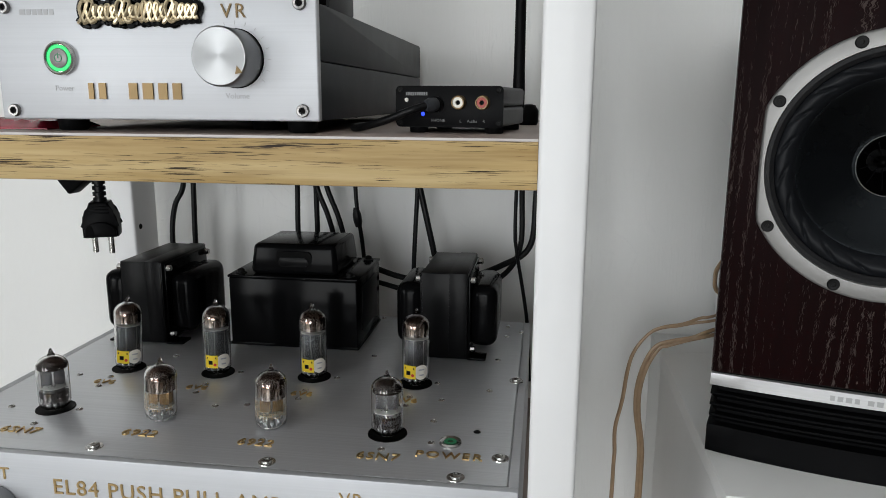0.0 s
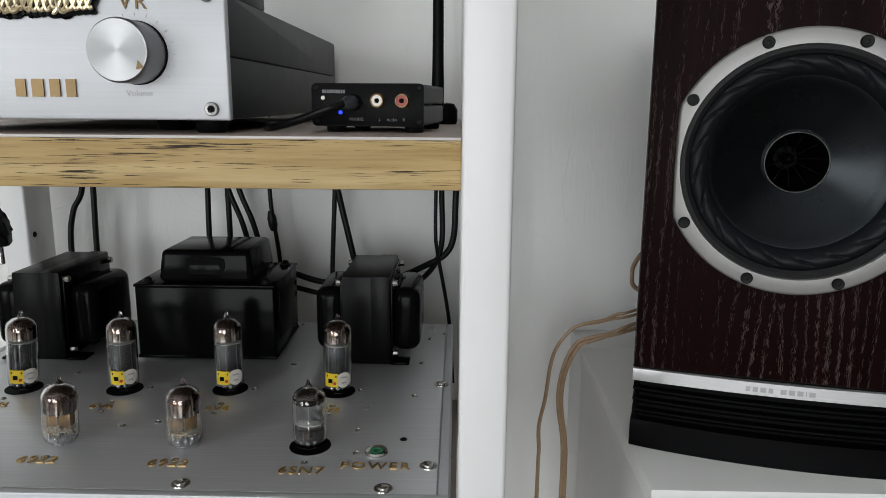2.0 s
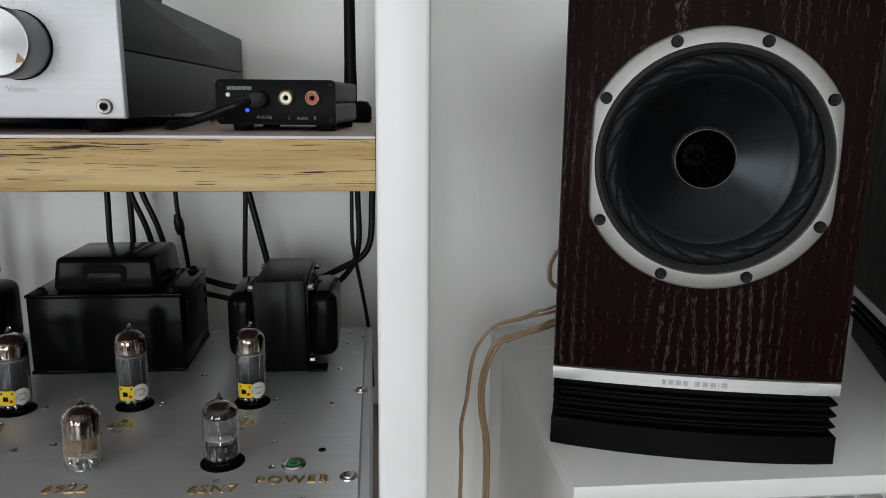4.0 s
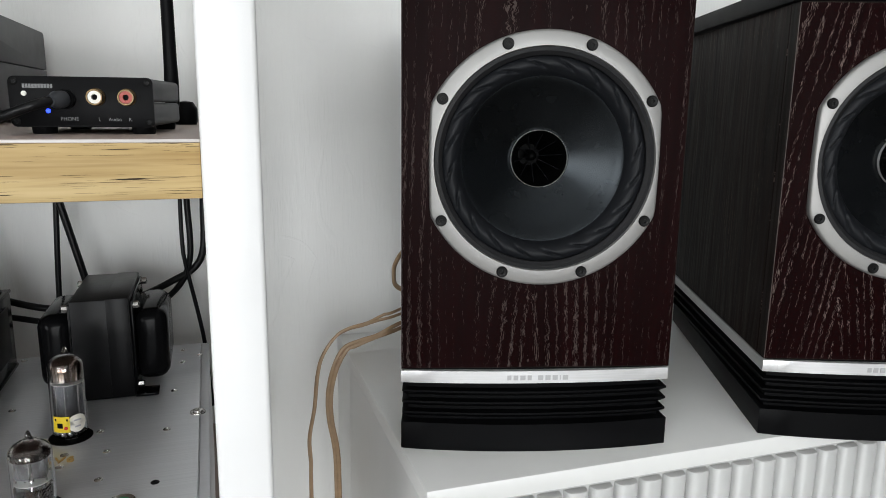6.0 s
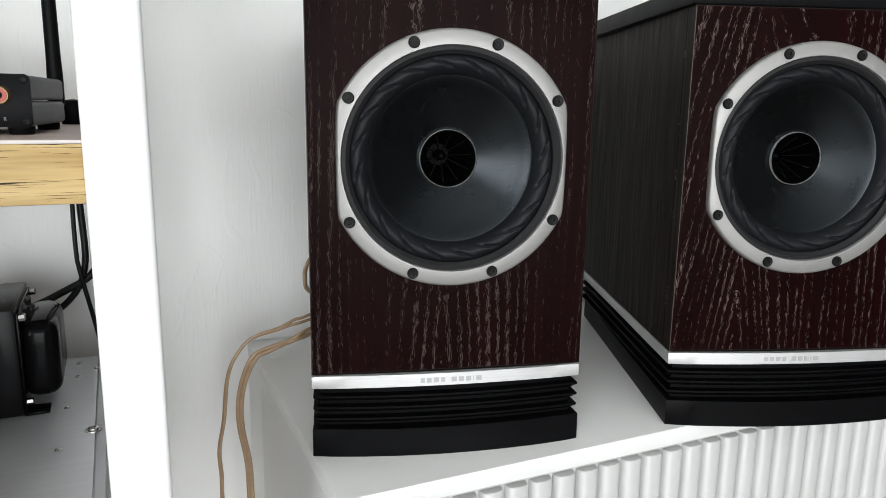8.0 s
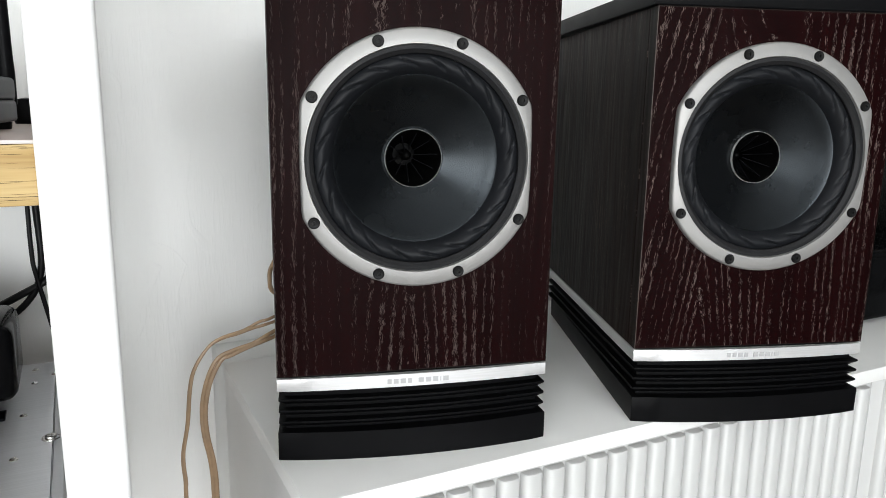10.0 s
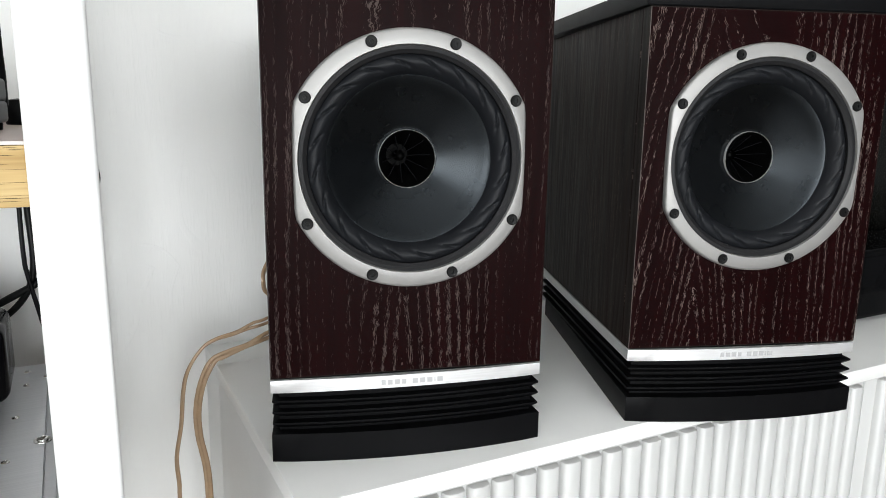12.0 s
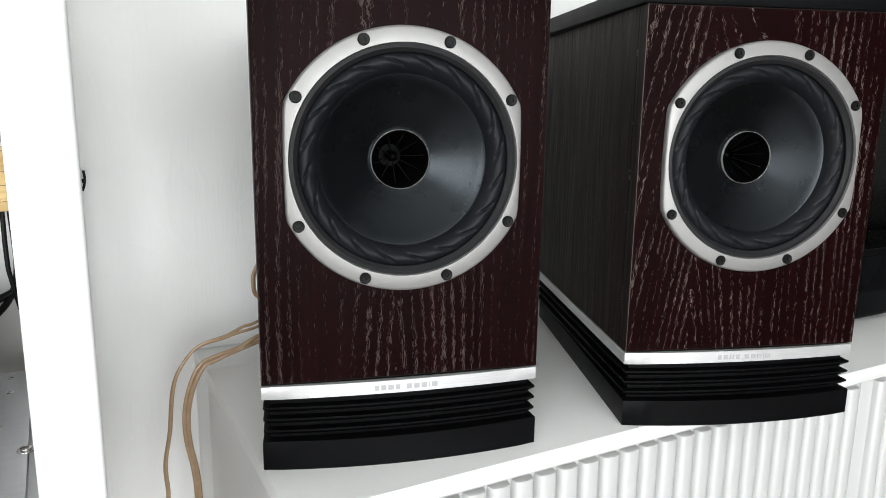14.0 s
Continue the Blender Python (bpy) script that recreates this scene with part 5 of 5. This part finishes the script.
    part("gasket", lathe([(0.0772, 0.0012), (0.0770, 0.0030), (0.0745, 0.0034), (0.0718, 0.0016), (0.0712, -0.003)], 64, centre), M["gasket"], s, "black gasket ring")
    # rubber roll with slanted flutes
    bm = bmesh.new()
    na, nr = 420, 16
    rows = []
    for i in range(nr + 1):
        f = i / nr
        rad = 0.0722 - f * 0.0140
        row = []
        for k in range(na):
            a = 2 * math.pi * k / na
            base = -0.0022 + 0.0060 * math.sin(math.pi * f) ** 0.8 - 0.0045 * f
            ph = 20 * (a + (f - 0.5) * 0.40)
            groove = max(0.0, math.sin(ph)) ** 4
            h = base - 0.0023 * groove * math.exp(-((f - 0.42) / 0.24) ** 2)
            row.append(bm.verts.new((rad * math.cos(a), rad * math.sin(a), h)))
        rows.append(row)
    for a, b in zip(rows, rows[1:]):
        for k in range(na):
            bm.faces.new((a[k], a[(k + 1) % na], b[(k + 1) % na], b[k]))
    bmesh.ops.transform(bm, matrix=centre, verts=bm.verts)
    part("surround", bm, M["rubber"], s, "black rubber surround with slanted flutes")
    cone = [(0.0586, -0.0066), (0.0568, -0.0070)] + [(0.0568 - f * 0.0364, -0.0070 - 0.0145 * f ** 0.88) for f in (0.12, 0.25, 0.4, 0.55, 0.7, 0.85, 1.0)]
    part("cone", lathe(cone, 96, centre), M["cone"], s, "smooth black cone")
    part("throat_ring", lathe([(0.0209, -0.0220), (0.0208, -0.0191), (0.0206, -0.0186), (0.0204, -0.0191), (0.0201, -0.0219)], 64, centre), M["chrome"], s, "thin polished ring")
    horn = part("horn", lathe([(0.0202, -0.0197), (0.0174, -0.027), (0.0134, -0.039), (0.0105, -0.051), (0.0085, -0.065), (0, -0.065)], 48, centre), M["hole"], s, "deep black horn throat")
    for k in range(10):
        a = 360 * k / 10 + 9
        fin = prism([(0.0040, -0.046), (0.0112, -0.046), (0.0180, -0.0245), (0.0172, -0.0240)], -0.00030, 0.00030)
        bmesh.ops.transform(fin, matrix=centre @ pose(0, 0, 0, 0, 0, a) @ pose(0, 0, 0, 90, 0, 0), verts=fin.verts)
        part("horn_fin", fin, M["fin"], horn)
    part("phase_plug", lathe([(0, -0.047), (0.0022, -0.048), (0.0038, -0.051), (0.0042, -0.058), (0, -0.058)], 20, centre), M["hole"], horn)
    # silver band, diffuser fins and plinth
    z0 = BOX_Z0
    # inset deep black strip: the shade under the box put in as colour
    part("painted_shade_strip", prism(bowed(0.0975, 0.003, 0.003, D - 0.004, WB - 0.003), z0 - 0.0012, z0), M["hole"], s)
    band = part("silver_band", prism(bowed(0.1000, 0.0005, 0.0052, D, WB), z0 - 0.0105, z0 - 0.0012, 0.0004), M["silver"], s, "brushed silver band round the foot")
    x = -0.0225
    for w_ in (0.0036, 0.0040, 0.0044, 0.0036, 0.0, 0.0044, 0.0044, 0.0044, 0.0012, 0.0046):
        if w_:
            xc = x + w_ / 2
            yb = 0.0005 - 0.0052 * (1 - (xc / 0.1) ** 2)
            part("engraving", block(x + 0.0003, x + w_ - 0.0003, yb - 0.0003, yb + 0.0006, z0 - 0.0080, z0 - 0.0044), M["engraved"], band)
        x += (w_ or 0.0022) + 0.0010
    part("fin_core", prism(bowed(0.0945, 0.0048, 0.0064, D - 0.005, WB - 0.005), 0.0205, z0 - 0.0105), M["plinth"], s)
    for k in range(3):
        zf = 0.0280 + k * 0.0084
        o1, o2 = bowed(0.0992, 0.000, 0.0075, D, WB), bowed(0.0950, 0.0042, 0.0066, D - 0.004, WB - 0.004)
        bm = bmesh.new()
        a, b, c = [[bm.verts.new((x, y, z)) for x, y in o] for o, z in ((o2, zf - 0.0046), (o1, zf - 0.0008), (o1, zf + 0.0006))]
        d = [bm.verts.new((x, y, zf + 0.0012)) for x, y in o2]
        m_ = len(a)
        for lo, hi in ((a, b), (b, c), (c, d)):
            for i in range(m_):
                bm.faces.new((lo[i], lo[(i + 1) % m_], hi[(i + 1) % m_], hi[i]))
        bm.faces.new(a[::-1])
        bm.faces.new(d)
        part("diffuser_fin", bm, M["plinth"], s, "black diffuser fin")
    part("plinth", prism(bowed(0.1000, -0.0020, 0.0095, D, WB - 0.006), 0.0, 0.0212, 0.0006), M["plinth"], s, "satin black plinth")
    return s


left = loudspeaker()
left.matrix_world = pose(0, 0, CAB_Z, 0, 0, -14.3)
RS_POSE = pose(0.2724, -0.0642, CAB_Z, 0, 0, -19.07)
right = copy_thing(left, RS_POSE)
for o in right.children:
    if o.name.startswith("baffle"):
        o.data = o.data.copy()
        o.data.materials[0] = M["wood_arched"]

bm = prism([(-0.103, 0.0), (0.1015, 0.0), (0.098, 0.30), (-0.098, 0.30)], BOX_Z1 + 0.0002, BOX_Z1 + 0.0155, 0.0015)
bmesh.ops.transform(bm, matrix=RS_POSE, verts=bm.verts)
solo("flat_tray", bm, M["plinth"], "thin black tray lying on top of the loudspeaker", "tray")

# ---- soundbar and television beyond the loudspeakers ----
bar = thing("soundbar", (1.0, 0.1, CAB_Z), "glossy black soundbar on the sideboard", "soundbar")
part("body", block(0.585, 1.42, 0.058, 0.15, CAB_Z + 0.003, 0.846, 0.006, 3), M["black_gloss"], bar)
part("grille", block(0.60, 1.40, 0.0565, 0.058, CAB_Z + 0.010, 0.838, 0.0004), M["black_gloss"], bar)
for fx in (0.65, 1.35):
    part("foot", block(fx - 0.03, fx + 0.03, 0.07, 0.14, CAB_Z, CAB_Z + 0.004), M["black_plastic"], bar)
tv = thing("television", (1.05, 0.22, CAB_Z), "large dark flat television behind the soundbar", "television")
part("panel", block(0.56, 1.58, 0.190, 0.215, 0.82, 1.40, 0.003), M["black_plastic"], tv)
part("screen", block(0.566, 1.574, 0.1885, 0.190, 0.832, 1.394, 0.0004), M["screen"], tv, "dark switched-off screen")
part("stand_neck", block(1.03, 1.11, 0.205, 0.235, CAB_Z + 0.010, 0.86, 0.003), M["black_plastic"], tv)
part("stand_foot", block(0.92, 1.22, 0.165, 0.30, CAB_Z, CAB_Z + 0.011, 0.004), M["black_plastic"], tv)

# ---- speaker wires ----
def speaker_wire(label, strands, r, flat):
    w = thing("speaker_wire", (-0.12, 0.24, 0.0), label, "cable", "speaker wires")
    for pts in strands:
        part("strand", sweep(pts, r, 10, flat), M["copper"], w)


def drop(x, y):
    """The unseen lower end, down to the floor."""
    return [(x, y, 0.45), (x + 0.01, y, 0.2), (x + 0.01, y + 0.005, 0.003)]


THIN = [(-0.0968, 0.24, 0.7819), (-0.1098, 0.24, 0.7745), (-0.1230, 0.24, 0.7559), (-0.1288, 0.24, 0.7350), (-0.1327, 0.24, 0.6999), (-0.1385, 0.24, 0.6674), (-0.1376, 0.24, 0.6388), (-0.1380, 0.24, 0.6131)]
WIDE = [(-0.1000, 0.24, 0.7606), (-0.1109, 0.24, 0.7407), (-0.1169, 0.24, 0.7140), (-0.1166, 0.24, 0.6860), (-0.1113, 0.24, 0.6510), (-0.1100, 0.24, 0.6071)]
speaker_wire("thin copper-coloured speaker wire draped over the sideboard", (
    [(0.02, 0.300, 0.800), (-0.0445, 0.245, 0.7959), (-0.0600, 0.241, 0.7936), (-0.0760, 0.24, 0.7872)] + [(x + 0.0004, y - 0.001, z + 0.0010) for x, y, z in THIN] + drop(-0.137, 0.239),
    [(0.02, 0.300, 0.790), (-0.0445, 0.245, 0.7909), (-0.0654, 0.24, 0.7885), (-0.0812, 0.24, 0.7845)] + [(x - 0.0004, y + 0.001, z - 0.0008) for x, y, z in THIN] + drop(-0.139, 0.241)), 0.0016, 0.8)
speaker_wire("wide copper-coloured twin speaker wire draped over the sideboard", (
    [(0.02, 0.300, 0.782), (-0.0447, 0.245, 0.7806), (-0.0658, 0.24, 0.7730), (-0.0843, 0.24, 0.7686)] + [(x - 0.0016, y, z + 0.0012) for x, y, z in WIDE] + drop(-0.112, 0.238),
    [(0.02, 0.300, 0.774), (-0.0448, 0.245, 0.7752), (-0.0711, 0.24, 0.7696), (-0.0896, 0.24, 0.7630)] + [(x + 0.0018, y, z - 0.0010) for x, y, z in WIDE] + drop(-0.108, 0.242)), 0.0022, 0.8)
speaker_wire("loop of copper-coloured speaker wire behind the loudspeaker", (
    [(0.01, 0.300, 0.868), (-0.030, 0.262, 0.858), (-0.0445, 0.25, 0.845), (-0.0475, 0.245, 0.834), (-0.0440, 0.25, 0.822), (-0.028, 0.262, 0.812), (0.01, 0.300, 0.80)],), 0.0026, 0.7)
